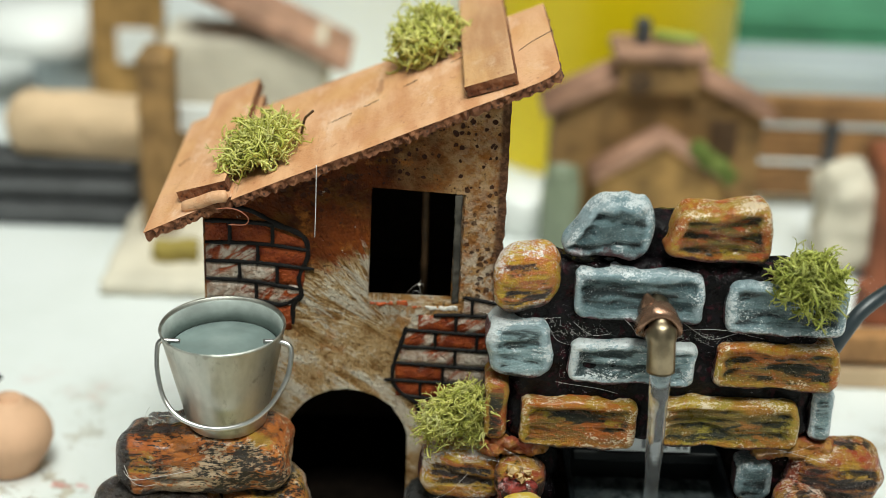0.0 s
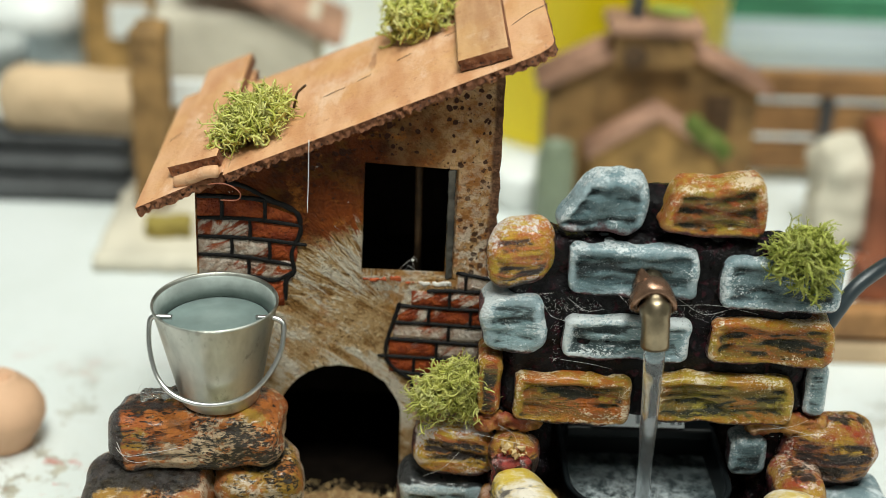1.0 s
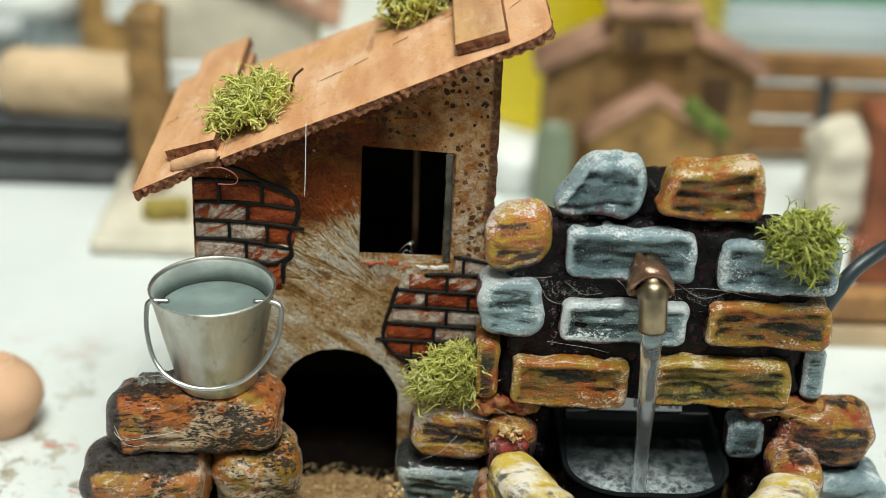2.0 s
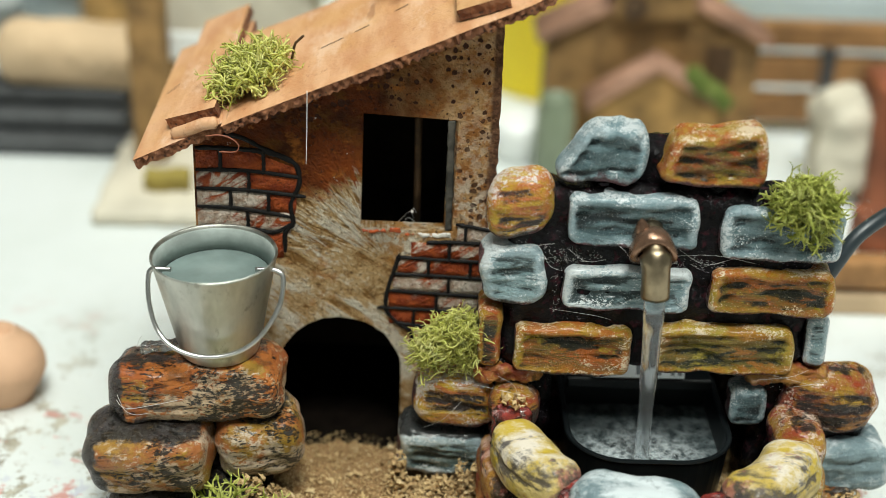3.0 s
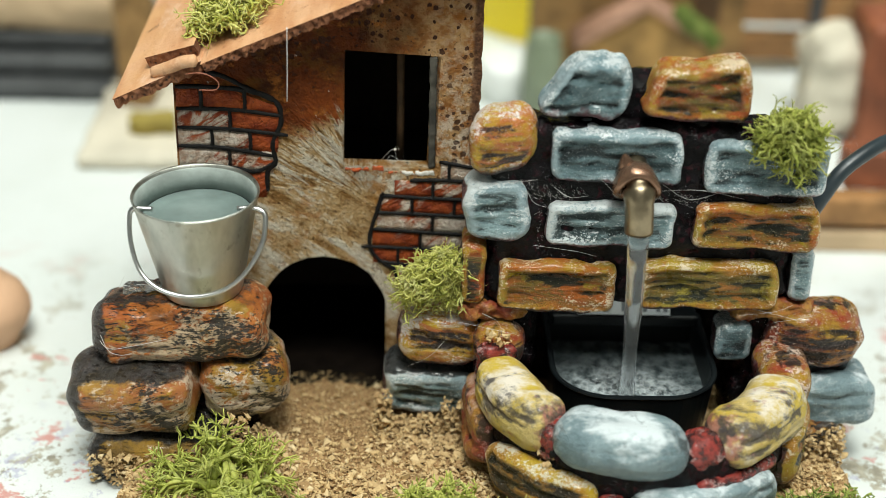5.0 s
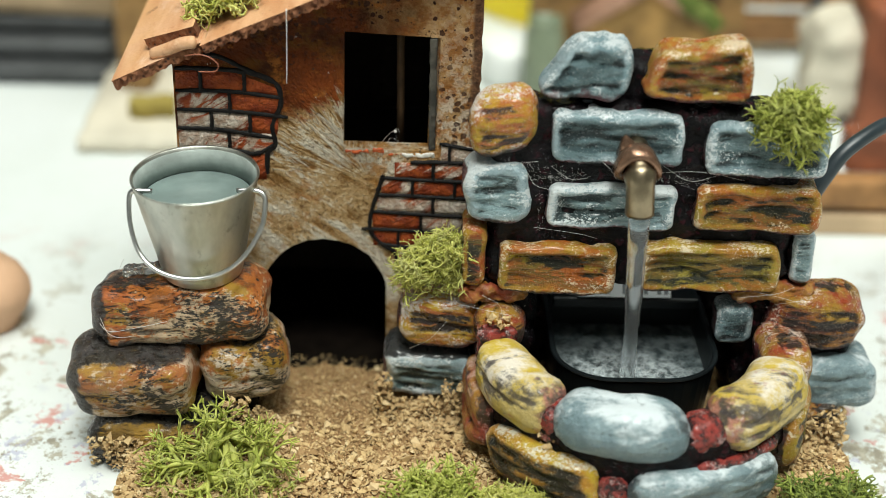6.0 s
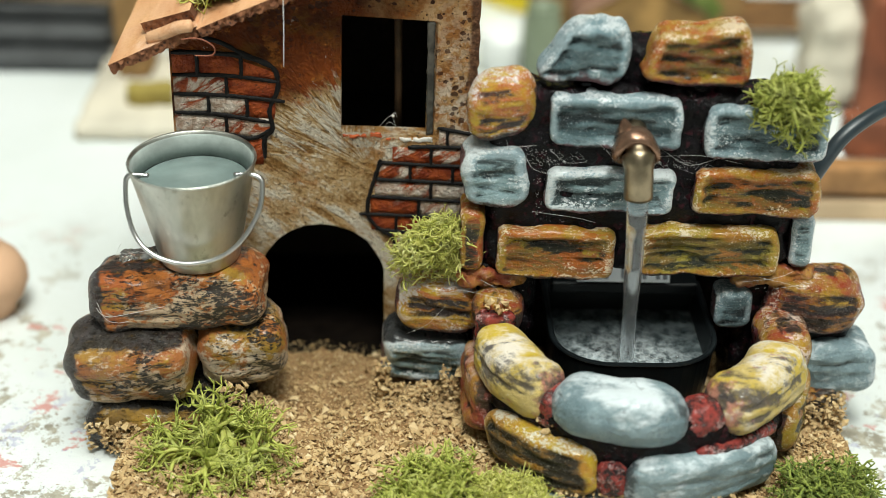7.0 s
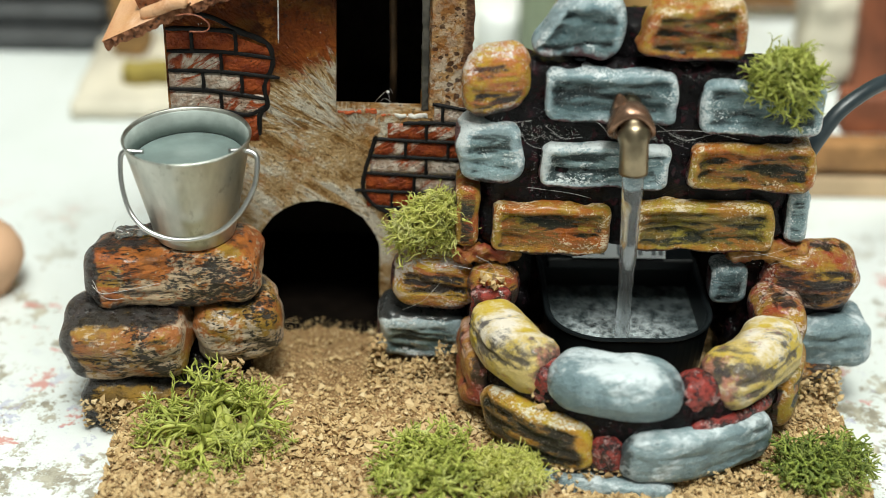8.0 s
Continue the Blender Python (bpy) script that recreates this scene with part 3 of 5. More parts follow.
def hang(ob, parent, m=None):
    """Sets ob's world pose to m, under parent."""
    m = m or Matrix.Identity(4)
    if parent:
        ob.parent = parent
        up = Matrix.Identity(4)
        q = parent
        while q:
            up = q.matrix_basis @ up if q.parent is None else q.matrix_parent_inverse @ q.matrix_basis @ up
            q = q.parent
        ob.matrix_parent_inverse = up.inverted()
    ob.matrix_basis = m
    return ob


def part(name, me, parent, label="", m=None):
    ob = hang(new(name, me), parent, m)
    return tagged(ob, label)


def box_lattice(hx, hy, hz, r, cell):
    """Vertices and quads of a rounded box, with outward directions."""
    n = [max(2, round(2 * h / cell)) for h in (hx, hy, hz)]
    index, verts, faces = {}, [], []

    def vert(key):
        if key not in index:
            index[key] = len(verts)
            verts.append([(2 * key[i] / n[i] - 1) * (hx, hy, hz)[i] for i in range(3)])
        return index[key]

    for ax in range(3):
        a, b = (ax + 1) % 3, (ax + 2) % 3
        for side in (0, n[ax]):
            for i in range(n[a]):
                for j in range(n[b]):
                    quad = []
                    for di, dj in ((0, 0), (1, 0), (1, 1), (0, 1)):
                        key = [0, 0, 0]
                        key[ax], key[a], key[b] = side, i + di, j + dj
                        quad.append(vert(tuple(key)))
                    faces.append(quad if side else quad[::-1])
    v = np.array(verts)
    h = np.array((hx, hy, hz))
    r = min(r, hx * 0.98, hy * 0.98, hz * 0.98)
    inner = np.clip(v, -(h - r), h - r)
    d = v - inner
    length = np.linalg.norm(d, axis=1, keepdims=True)
    d = d / np.maximum(length, 1e-9)
    return inner + r * d, d, faces


def fbm(p, octaves=3):
    return noise.fractal(p, 1.0, 2.0, octaves)


def ease(lo, hi, x):
    t = min(1.0, max(0.0, (x - lo) / (hi - lo)))
    return t * t * (3 - 2 * t)


def stone_mesh(name, size, material, seed, r=3.2, cell=0.62, lump=0.7, gouge=0.8, squeeze=0.0, skew=0.0, path=None, dark_side=0.0, dark_top=0.0, wedge=0.0, flank=0.75):
    """One hand-modelled stone, size in millimetres (wide, deep, high), its face to -y.
    squeeze narrows the top, skew shears it; path maps its own x, y, z to the world for stones that bend round the pool."""
    hx, hy, hz = (s / 2 for s in size)
    v, d, faces = box_lattice(hx, hy, hz, r, cell)
    off = Vector((seed * 7.13, seed * 3.7, seed * 5.9))
    cut, lip, side, mid, top, end, soot = [], [], [], [], [], [], []
    for i in range(len(v)):
        p, q = Vector(v[i]), Vector(d[i])
        v0 = p.copy()
        u, w = p.x / hx, p.z / hz
        edge = max(abs(u) ** 2.2, abs(w) ** 1.6)
        front = max(0.0, -q.y)
        big = fbm(p * 0.11 + off, 2)
        grain = fbm(Vector((p.x * 0.085, p.y * 0.15, p.z * 0.62)) + off * 2, 4)
        inside = max(0.0, 1 - edge ** 1.6)
        g = max(0.0, grain + 0.28) * min(1.0, 1.7 * inside) * front
        pit = fbm(p * 0.8 + off, 2)
        rim = min(r * 0.55 + 0.9, 0.30 * min(hx, hz)) + 0.7 * fbm(p * 0.22 + off * 3, 2)
        inner = min(hx - abs(v0.x), hz - abs(v0.z))
        pan = ease(0.2 * rim, 1.7 * rim + 0.9, inner)
        p = p + q * (lump * big + 0.10 * pit) + Vector((0, 1, 0)) * gouge * front * pan * (1.05 + 1.5 * max(0.0, grain + 0.22))
        p.z += wedge * hz * u * (w * 0.5 + 0.5)
        p.x *= 1 - squeeze * (w * 0.5 + 0.5)
        p.x += skew * p.z
        p.x += 0.85 * lump * fbm(Vector((p.z * 0.16, 3, 0)) + off, 1)
        p.z += 0.6 * lump * fbm(Vector((p.x * 0.09, 9, 0)) + off, 1)
        v[i] = path(p) if path else p
        cut.append(min(1.0, 1.15 * g))
        lip.append((1 - pan) * ease(0.05, 0.45, max(front, q.z)))
        mid.append(pan * front)
        top.append(max(0.0, q.z))
        end.append(min(1.0, abs(u) ** 3.2))
        # Undersides join the dark flanks: shade below each stone, put into its colour.
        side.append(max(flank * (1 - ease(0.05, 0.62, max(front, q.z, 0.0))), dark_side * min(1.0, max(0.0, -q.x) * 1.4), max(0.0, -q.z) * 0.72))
        soot.append(dark_top * max(0.0, min(1.0, 1.6 * (v0.y / hy + 0.92))) * max(0.0, q.z))
    return as_mesh(name, v * MM, faces, material, True, {"cut": cut, "lip": lip, "side": side, "mid": mid, "top": top, "end": end, "soot": soot})


STONE_SEED = [0]


def stone(parent, centre, size, material, label="", tilt=0.0, yaw=0.0, lean=0.0, **more):
    STONE_SEED[0] += 1
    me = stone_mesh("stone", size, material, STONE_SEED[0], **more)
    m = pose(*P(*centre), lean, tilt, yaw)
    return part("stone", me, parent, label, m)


def lump_mesh(name, size, material, seed, r=2.0, cell=1.2, lump=0.8, freq=0.25):
    v, d, faces = box_lattice(*(s / 2 for s in size), r, cell)
    off = Vector((seed * 5.1, seed * 2.3, seed * 8.7))
    for i in range(len(v)):
        p, q = Vector(v[i]), Vector(d[i])
        v[i] = p + q * lump * fbm(p * freq + off, 3)
    return as_mesh(name, v * MM, faces, material)


def tube_data(points, radii, sides=8, closed=False, caps=True):
    """Vertices and faces of a tube along points (millimetres)."""
    pts = [Vector(p) for p in points]
    n = len(pts)
    verts, faces = [], []
    normal = None
    for i, p in enumerate(pts):
        a = pts[(i + 1) % n] if closed or i < n - 1 else p
        b = pts[i - 1] if closed or i > 0 else p
        tan = (a - b).normalized()
        if normal is None:
            normal = tan.orthogonal().normalized()
        normal = (normal - tan * normal.dot(tan)).normalized()
        other = tan.cross(normal)
        r = radii[i] if isinstance(radii, (list, tuple)) else radii
        for s in range(sides):
            ang = 2 * math.pi * s / sides
            verts.append(p + (normal * math.cos(ang) + other * math.sin(ang)) * r)
    for i in range(n if closed else n - 1):
        j = (i + 1) % n
        for s in range(sides):
            t = (s + 1) % sides
            faces.append((i * sides + s, i * sides + t, j * sides + t, j * sides + s))
    if caps and not closed:
        faces.append(tuple(reversed(range(sides))))
        faces.append(tuple(range((n - 1) * sides, n * sides)))
    return verts, faces


def tube_mesh(name, points, radii, material, sides=10, closed=False):
    v, f = tube_data(points, radii, sides, closed)
    return as_mesh(name, [p * MM for p in v], f, material)


def spline(points, steps=8):
    """Catmull-Rom through points."""
    pts = [Vector(p) for p in points]
    ext = [2 * pts[0] - pts[1], *pts, 2 * pts[-1] - pts[-2]]
    out = []
    for i in range(1, len(ext) - 2):
        a, b, c, d = ext[i - 1:i + 3]
        for s in range(steps):
            t = s / steps
            out.append(0.5 * (2 * b + (c - a) * t + (2 * a - 5 * b + 4 * c - d) * t * t + (3 * b - a - 3 * c + d) * t ** 3))
    out.append(pts[-1])
    return out


def lathe_mesh(name, profile, material, sides=48, squash=1.0):
    """Turns a profile of (radius, z) millimetres about z."""
    verts, faces = [], []
    n = len(profile)
    for s in range(sides):
        a = 2 * math.pi * s / sides
        for r, z in profile:
            verts.append(Vector((r * math.cos(a), r * math.sin(a) * squash, z)) * MM)
    for s in range(sides):
        t = (s + 1) % sides
        for i in range(n - 1):
            faces.append((s * n + i, t * n + i, t * n + i + 1, s * n + i + 1))
    me = as_mesh(name, verts, faces, material)
    bm = bmesh.new()
    bm.from_mesh(me)
    bmesh.ops.remove_doubles(bm, verts=bm.verts, dist=1e-7)
    bmesh.ops.recalc_face_normals(bm, faces=bm.faces)
    bm.to_mesh(me)
    bm.free()
    return me


def slab_mesh(name, lo, hi, material, bevel=0.3):
    bm = bmesh.new()
    bmesh.ops.create_cube(bm, size=1.0)
    for v in bm.verts:
        v.co = Vector(((lo[i] + hi[i]) / 2 + v.co[i] * (hi[i] - lo[i]) for i in range(3))) * MM
    if bevel:
        bmesh.ops.bevel(bm, geom=bm.edges[:], offset=bevel * MM, segments=2, affect="EDGES", profile=0.5)
    me = bpy.data.meshes.new(name)
    bm.to_mesh(me)
    bm.free()
    me.materials.append(material)
    return me


# ---- setting: the table and the room round it ----
ROOM_WHITE = plain("matt_wall_paint", (0.42, 0.43, 0.42), 0.85, 0, 0.04, 3, 0.05)
FLOOR_GREY = plain("grey_floor_tile", (0.35, 0.34, 0.32), 0.5, 0, 0.1, 4, 0.05)


def setting():
    me = slab_mesh("table_top", (-800, -420, -24), (800, 1150, 0), TABLE, 3)
    tagged(part("table_top", me, None), "white-painted table top with dried paint stains", "table", kind="structure")
    for name, lo, hi, mat in (
        ("floor", (-1900, -1700, -800), (1900, 2000, -750), FLOOR_GREY),
        ("ceiling", (-1900, -1700, 1650), (1900, 2000, 1700), ROOM_WHITE),
        ("wall_north", (-1900, 2000, -750), (1900, 2080, 1650), ROOM_WHITE),
        ("wall_south", (-1900, -1780, -750), (1900, -1700, 1650), ROOM_WHITE),
        ("wall_east", (1900, -1700, -750), (1980, 2000, 1650), ROOM_WHITE),
        ("wall_west", (-1980, -1700, -750), (-1900, 2000, 1650), ROOM_WHITE),
    ):
        tagged(part(name, slab_mesh(name, lo, hi, mat, 0), None), "plain painted " + name.split("_")[0] + " of the room", name.split("_")[0], kind="structure")
    for x in (-700, 700):
        for y in (-250, 950):
            leg = slab_mesh("leg", (x - 25, y - 25, -750), (x + 25, y + 25, -24), ROOM_WHITE, 2)
            tagged(part("table_leg", leg, None), "white square table leg", "table", kind="structure")


setting()


# ---- moss ----
def moss(centre, radii, material, count, label, seed, up=(0, 0, 1), length=9.0, thick=0.36, flat=1.0, forks=(1, 2, 2, 3), curl=0.42, branching=0, spread=0.72, taper=0.84, shrink=1.0, shear=0.0):
    """A clump of dried branching moss, its base at centre, pressed to a support whose normal is up."""
    rng = random.Random(seed)
    turn = Vector((0, 0, 1)).rotation_difference(Vector(up)).to_matrix() @ Matrix(((1, 0, shear), (0, 1, 0), (0, 0, 1)))
    groups = [([], []) for _ in range(14)]

    def strand(p, d, n, step, r, forks, group):
        pts, rad = [p.copy()], [r]
        axis = Vector((rng.gauss(0, 1), rng.gauss(0, 1), rng.gauss(0, 1))).normalized()
        bend = Matrix.Rotation(curl * (0.5 + rng.random()), 3, axis)
        for i in range(n):
            d = bend @ d
            d = (d + Vector((rng.gauss(0, 1), rng.gauss(0, 1), rng.gauss(0, 1))) * 0.16).normalized()
            p = p + d * step
            if p.z < 0.2:
                p.z = 0.2 + rng.random() * 0.5
                d.z = abs(d.z)
            pts.append(p.copy())
            rad.append(r * (1 - 0.5 * (i + 1) / n))
        v, f = tube_data(pts, rad, 4 if thick > 0.4 else 3)
        verts, faces = group
        base = len(verts)
        verts.extend(v)
        faces.extend(tuple(base + k for k in g) for g in f)
        for _ in range(forks):
            i = rng.randrange(1, n)
            side = (d + Vector((rng.gauss(0, 1), rng.gauss(0, 1), rng.gauss(0, 1))) * 0.9).normalized()
            strand(pts[i], side, max(2, n - i), step * 0.8, rad[i] * 0.8, 1 if forks > 1 and rng.random() < 0.5 else 0, group)

    def antler(p, d, r, depth, group, stem):
        """A short stem that forks again and again."""
        pts, rad = [p.copy()], [r]
        for i in range(3):
            d = (d + Vector((rng.gauss(0, 1), rng.gauss(0, 1), rng.gauss(0, 1) - 0.15)) * 0.20).normalized()
            p = p + d * stem * (0.07 + 0.06 * rng.random())
            p.z = max(p.z, 0.3)
            pts.append(p.copy())
            rad.append(r * (1 - 0.08 * (i + 1)))
        v, f = tube_data(pts, rad, 5)
        verts, faces = group
        base = len(verts)
        verts.extend(v)
        faces.extend(tuple(base + k for k in g) for g in f)
        if depth:
            for _ in range(2 if rng.random() < 0.8 else 3):
                side = (d + Vector((rng.gauss(0, 1), rng.gauss(0, 1), rng.gauss(0, 0.7))) * spread).normalized()
                antler(p, side, max(0.17, r * taper), depth - 1, group, stem * shrink)

    for _ in range(count):
        a, q = rng.random() * 2 * math.pi, math.sqrt(rng.random())
        q *= 0.82 + 0.3 * noise.noise(Vector((math.cos(a) * 1.5, math.sin(a) * 1.5, seed)))
        dome = math.sqrt(max(0.0, 1 - min(1, q) ** 2))
        h = dome * (0.25 + 0.75 * rng.random() ** 0.6)
        p = Vector((q * math.cos(a) * radii[0], q * math.sin(a) * radii[1], h * radii[2]))
        out = Vector((math.cos(a) * q, math.sin(a) * q, 0.25 + dome * 0.6))
        d = out.normalized() * 0.30 + Vector((rng.gauss(0, 1), rng.gauss(0, 1), rng.gauss(0, 1))) * 0.85
        d.z *= flat
        d.normalize()
        slot = groups[int(a / 6.2832 * 7) % 7 + (7 if q > 0.62 else 0)]
        if branching:
            antler(p, d, thick * (0.8 + 0.5 * rng.random()), branching, slot, length)
            continue
        n = rng.randrange(5, 9)
        strand(p, d, n, length * (0.5 + 0.8 * rng.random()) / 10, thick * (0.6 + 0.9 * rng.random() ** 2), rng.choice(forks), slot)
    clump = thing("moss_clump", centre, label, "moss", "moss clumps")
    for verts, faces in groups:
        if faces:
            me = as_mesh("sprig", [(turn @ v) * MM for v in verts], faces, material)
            part("sprig", me, clump, "", Matrix.Translation(P(*centre)))
    return clump


# ---- the cork base ----
def cork_base():
    v, d, faces = box_lattice(82, 62, 3.0, 1.2, 2.2)
    for i in range(len(v)):
        p, q = Vector(v[i]), Vector(d[i])
        w = 2.0 * fbm(Vector((p.x, p.y, 0)) * 0.12, 3)
        v[i] = (p.x + 25 + q.x * w, p.y - 15 + q.y * w, p.z + 3.0 + (0.5 * fbm(p * 0.16, 3) if q.z > 0 else 0))
    tagged(part("ground", as_mesh("ground", v * MM, faces, CORK), None), "rough tan cork board under the whole model", "cork board", kind="structure")


def chips(n, spots, rng, low=0.42, high=1.2):
    """Angular cork chips: each an irregular eight-sided crumb."""
    verts, faces = [], []
    shape = [(1, 0, 0), (-1, 0, 0), (0, 1, 0), (0, -1, 0), (0, 0, 1), (0, 0, -1)]
    tris = [(0, 2, 4), (2, 1, 4), (1, 3, 4), (3, 0, 4), (2, 0, 5), (1, 2, 5), (3, 1, 5), (0, 3, 5)]
    for _ in range(n):
        x, y, z = spots(rng)
        s = low + (high - low) * rng.random() ** 2.6
        sx, sy, sz = s * (0.6 + rng.random()), s * (0.5 + 0.6 * rng.random()), s * (0.4 + 0.4 * rng.random())
        turn = Euler((rng.gauss(0, 0.5), rng.gauss(0, 0.5), rng.random() * 6.3)).to_matrix()
        b = len(verts)
        for c in shape:
            q = turn @ Vector((c[0] * sx + rng.gauss(0, 0.25) * s, c[1] * sy + rng.gauss(0, 0.25) * s, c[2] * sz + rng.gauss(0, 0.15) * s))
            verts.append(((x + q.x) * MM, (y + q.y) * MM, (z + q.z) * MM))
        faces.extend(tuple(b + k for k in t) for t in tris)
    return verts, faces


def granules():
    rng = random.Random(5)

    def field(r):
        while True:
            x, y = r.uniform(-57, 106), r.uniform(-76, 7)
            if 40 < x < 75 and -50 < y:
                continue
            if y > 4 and not -40 < x < 14:
                continue
            if y > -14 and r.random() < 0.55 * min(1.0, (y + 14) / 9) + 0.07 * max(0, y):
                continue
            if -32 < x < 12 and y > -42 and r.random() < 0.9 * min(1.0, (y + 42) / 22):
                continue
            h = 6.2 + 0.9 * r.random() + 0.8 * noise.noise(Vector((x, y, 0)) * 0.1)
            return x, y, h

    v, f = chips(26000, field, rng, 0.30, 1.05)
    w, g = chips(650, field, rng, 0.7, 1.5)
    f += [tuple(len(v) + k for k in t) for t in g]
    v += w

    def dust(r):
        x, y = r.uniform(-30, 10), 5 - 50 * r.random()
        return x, y, 6.1 + 0.5 * r.random()

    w, g = chips(6500, dust, rng, 0.14, 0.36)
    f += [tuple(len(v) + k for k in t) for t in g]
    v += w
    heaps = ((-50, -30, 17, 7, 5), (-28, -26, 7, 5, 7), (9, -21, 12, 4, 5), (24, -30, 5, 8, 6), (98, -38, 8, 6, 5), (80, -60, 14, 4, 5), (50, -66, 20, 3, 3))
    for cx, cy, rx, ry, hz in heaps:
        def heap(r):
            a, q = r.random() * 6.283, math.sqrt(r.random())
            return cx + rx * q * math.cos(a), cy + ry * q * math.sin(a), 6 + hz * (1 - q) * r.random() ** 0.5
        w, g = chips(620, heap, rng, 0.35, 0.9)
        b = len(v)
        v += w
        f += [tuple(b + k for k in t) for t in g]
    stuck = ((0.5, -19, 12, 2.0, 2, 4, 160), (6, -20.5, 9.5, 8, 1.2, 1.8, 160), (17, -21, 12, 3, 2, 4, 130), (-60, -32, 5, 6, 3, 4, 260), (-48, -34.5, 5, 14, 1.5, 4, 420), (-33, -30, 12, 3, 1.5, 5, 120),
             (99, -29, 10, 8, 2, 4, 320), (106, -22, 9, 2, 6, 4, 120), (26, -27, 37, 3, 2, 1.2, 26), (36, -52, 22, 2, 1.5, 2, 30), (60, -60, 9, 22, 1.2, 2, 200))
    for cx, cy, cz, rx, ry, rz, n in stuck:
        def near(r):
            return cx + rx * r.uniform(-1, 1), cy + ry * r.uniform(-1, 1), cz + rz * r.uniform(-1, 1)
        w, g = chips(n, near, rng, 0.45, 1.0)
        b = len(v)
        v += w
        f += [tuple(b + k for k in t) for t in g]
    ob = part("cork_granules", as_mesh("cork_granules", v, f, GRANULE, False), None)
    tagged(ob, "loose tan cork granules covering the model base", "cork granules", kind="stuff")


cork_base()
granules()


# ---- the little house ----
SLOPE = 0.441


def roof_z(x):
    return 84.7 + (x + 59.4) * SLOPE


def extruded(name, loops, y0, y1, material, spread=None):
    """A wall cut out of loops (first the outline, then openings) in the x, z plane, between y0 and y1."""
    bm = bmesh.new()
    for loop in loops:
        vs = [bm.verts.new((x, y0, z)) for x, z in loop]
        for i in range(len(vs)):
            bm.edges.new((vs[i - 1], vs[i]))
    bmesh.ops.triangle_fill(bm, use_beauty=True, use_dissolve=False, edges=bm.edges[:])
    front = bm.faces[:]
    got = bmesh.ops.extrude_face_region(bm, geom=front)
    back = [g for g in got["geom"] if isinstance(g, bmesh.types.BMVert)]
    for v in back:
        v.co.y = y1
        if spread:
            v.co.x = spread(v.co.x, v.co.z)
    bmesh.ops.recalc_face_normals(bm, faces=bm.faces)
    for v in bm.verts:
        v.co *= MM
    me = bpy.data.meshes.new(name)
    bm.to_mesh(me)
    bm.free()
    me.materials.append(material)
    return me


def roof_board(parent, u0, u1, v0, v1, w0, w1, seed, taper=(0, 0), label="", name="roof_board", teeth=True, rough=0.35, mat=None, corner=0.0):
    """A board lying on the slope: u along x, v along y, w above the slope. Its front edge is ragged cork."""
    nu, nv, nw = max(4, int((u1 - u0) / 0.36)), max(6, int((v1 - v0) / 3)), 4
    grid = {}
    verts, faces, mats = [], [], []
    ca, sa = 1 / math.hypot(1, SLOPE), SLOPE / math.hypot(1, SLOPE)

    def at(i, j, k):
        key = (i, j, k)
        if key in grid:
            return grid[key]
        fu, fv, fw = i / nu, j / nv, k / nw
        x = u0 + (u1 - u0) * fu
        y = v0 + taper[0] * fu + (v1 - v0 + taper[1] * fu - taper[0] * fu) * fv
        over = x - (u1 - corner)
        if corner and over > 0:
            y += (corner - math.sqrt(max(0.0, corner ** 2 - over ** 2))) * (1 - fv)
        w = w0 + (w1 - w0) * fw
        edge_u, edge_v = i in (0, nu), j in (0, nv)
        q = Vector((x * 0.35 + seed * 3, y * 0.35, w * 0.7))
        if k in (1, 2, 3) or (k == 0):
            ragged = rough * (1.0 if teeth else 0.4)
            if j == 0:
                y += ragged * (1.5 * fbm(q * 2.2, 3) + (1.5 * math.sin(x * 2.9 + 3.2 * fbm(q, 1)) * (0.5 + fbm(q * 0.6, 1)) + 0.4 if teeth else 0)) * (1.25 if k < 3 else 0.55)
            if edge_u:
                x += ragged * 1.4 * fbm(q * 1.6, 3)
        if k == 0 and j == 0 and teeth:
            w += 0.12 * math.sin(x * 2.9 + 3.2 * fbm(q, 1)) + 0.25 * fbm(q, 2)
        if k == nw:
            w += 0.22 * fbm(Vector((x * 0.05 + seed, y * 0.04, 0)), 2) - (0.35 if edge_u or edge_v else 0)
        else:
            w += 0.15 * fbm(q, 2)
        grid[key] = len(verts)
        verts.append(((x - w * sa) * MM, y * MM, (roof_z(x) + w * ca) * MM))
        return grid[key]

    def quad(a, b, c, d, m):
        faces.append((at(*a), at(*b), at(*c), at(*d)))
        mats.append(m)

    for i in range(nu):
        for j in range(nv):
            quad((i, j, nw), (i + 1, j, nw), (i + 1, j + 1, nw), (i, j + 1, nw), 0)
            quad((i, j, 0), (i, j + 1, 0), (i + 1, j + 1, 0), (i + 1, j, 0), 1)
        for k in range(nw):
            quad((i, 0, k), (i + 1, 0, k), (i + 1, 0, k + 1), (i, 0, k + 1), 1)
            quad((i, nv, k), (i, nv, k + 1), (i + 1, nv, k + 1), (i + 1, nv, k), 1)
    for j in range(nv):
        for k in range(nw):
            quad((0, j, k), (0, j, k + 1), (0, j + 1, k + 1), (0, j + 1, k), 1)
            quad((nu, j, k), (nu, j + 1, k), (nu, j + 1, k + 1), (nu, j, k + 1), 1)
    me = as_mesh(name, verts, faces, mat or ROOF, False)
    me.materials.append(DARK_CORK)
    me.polygons.foreach_set("material_index", mats)
    return part(name, me, parent, label)


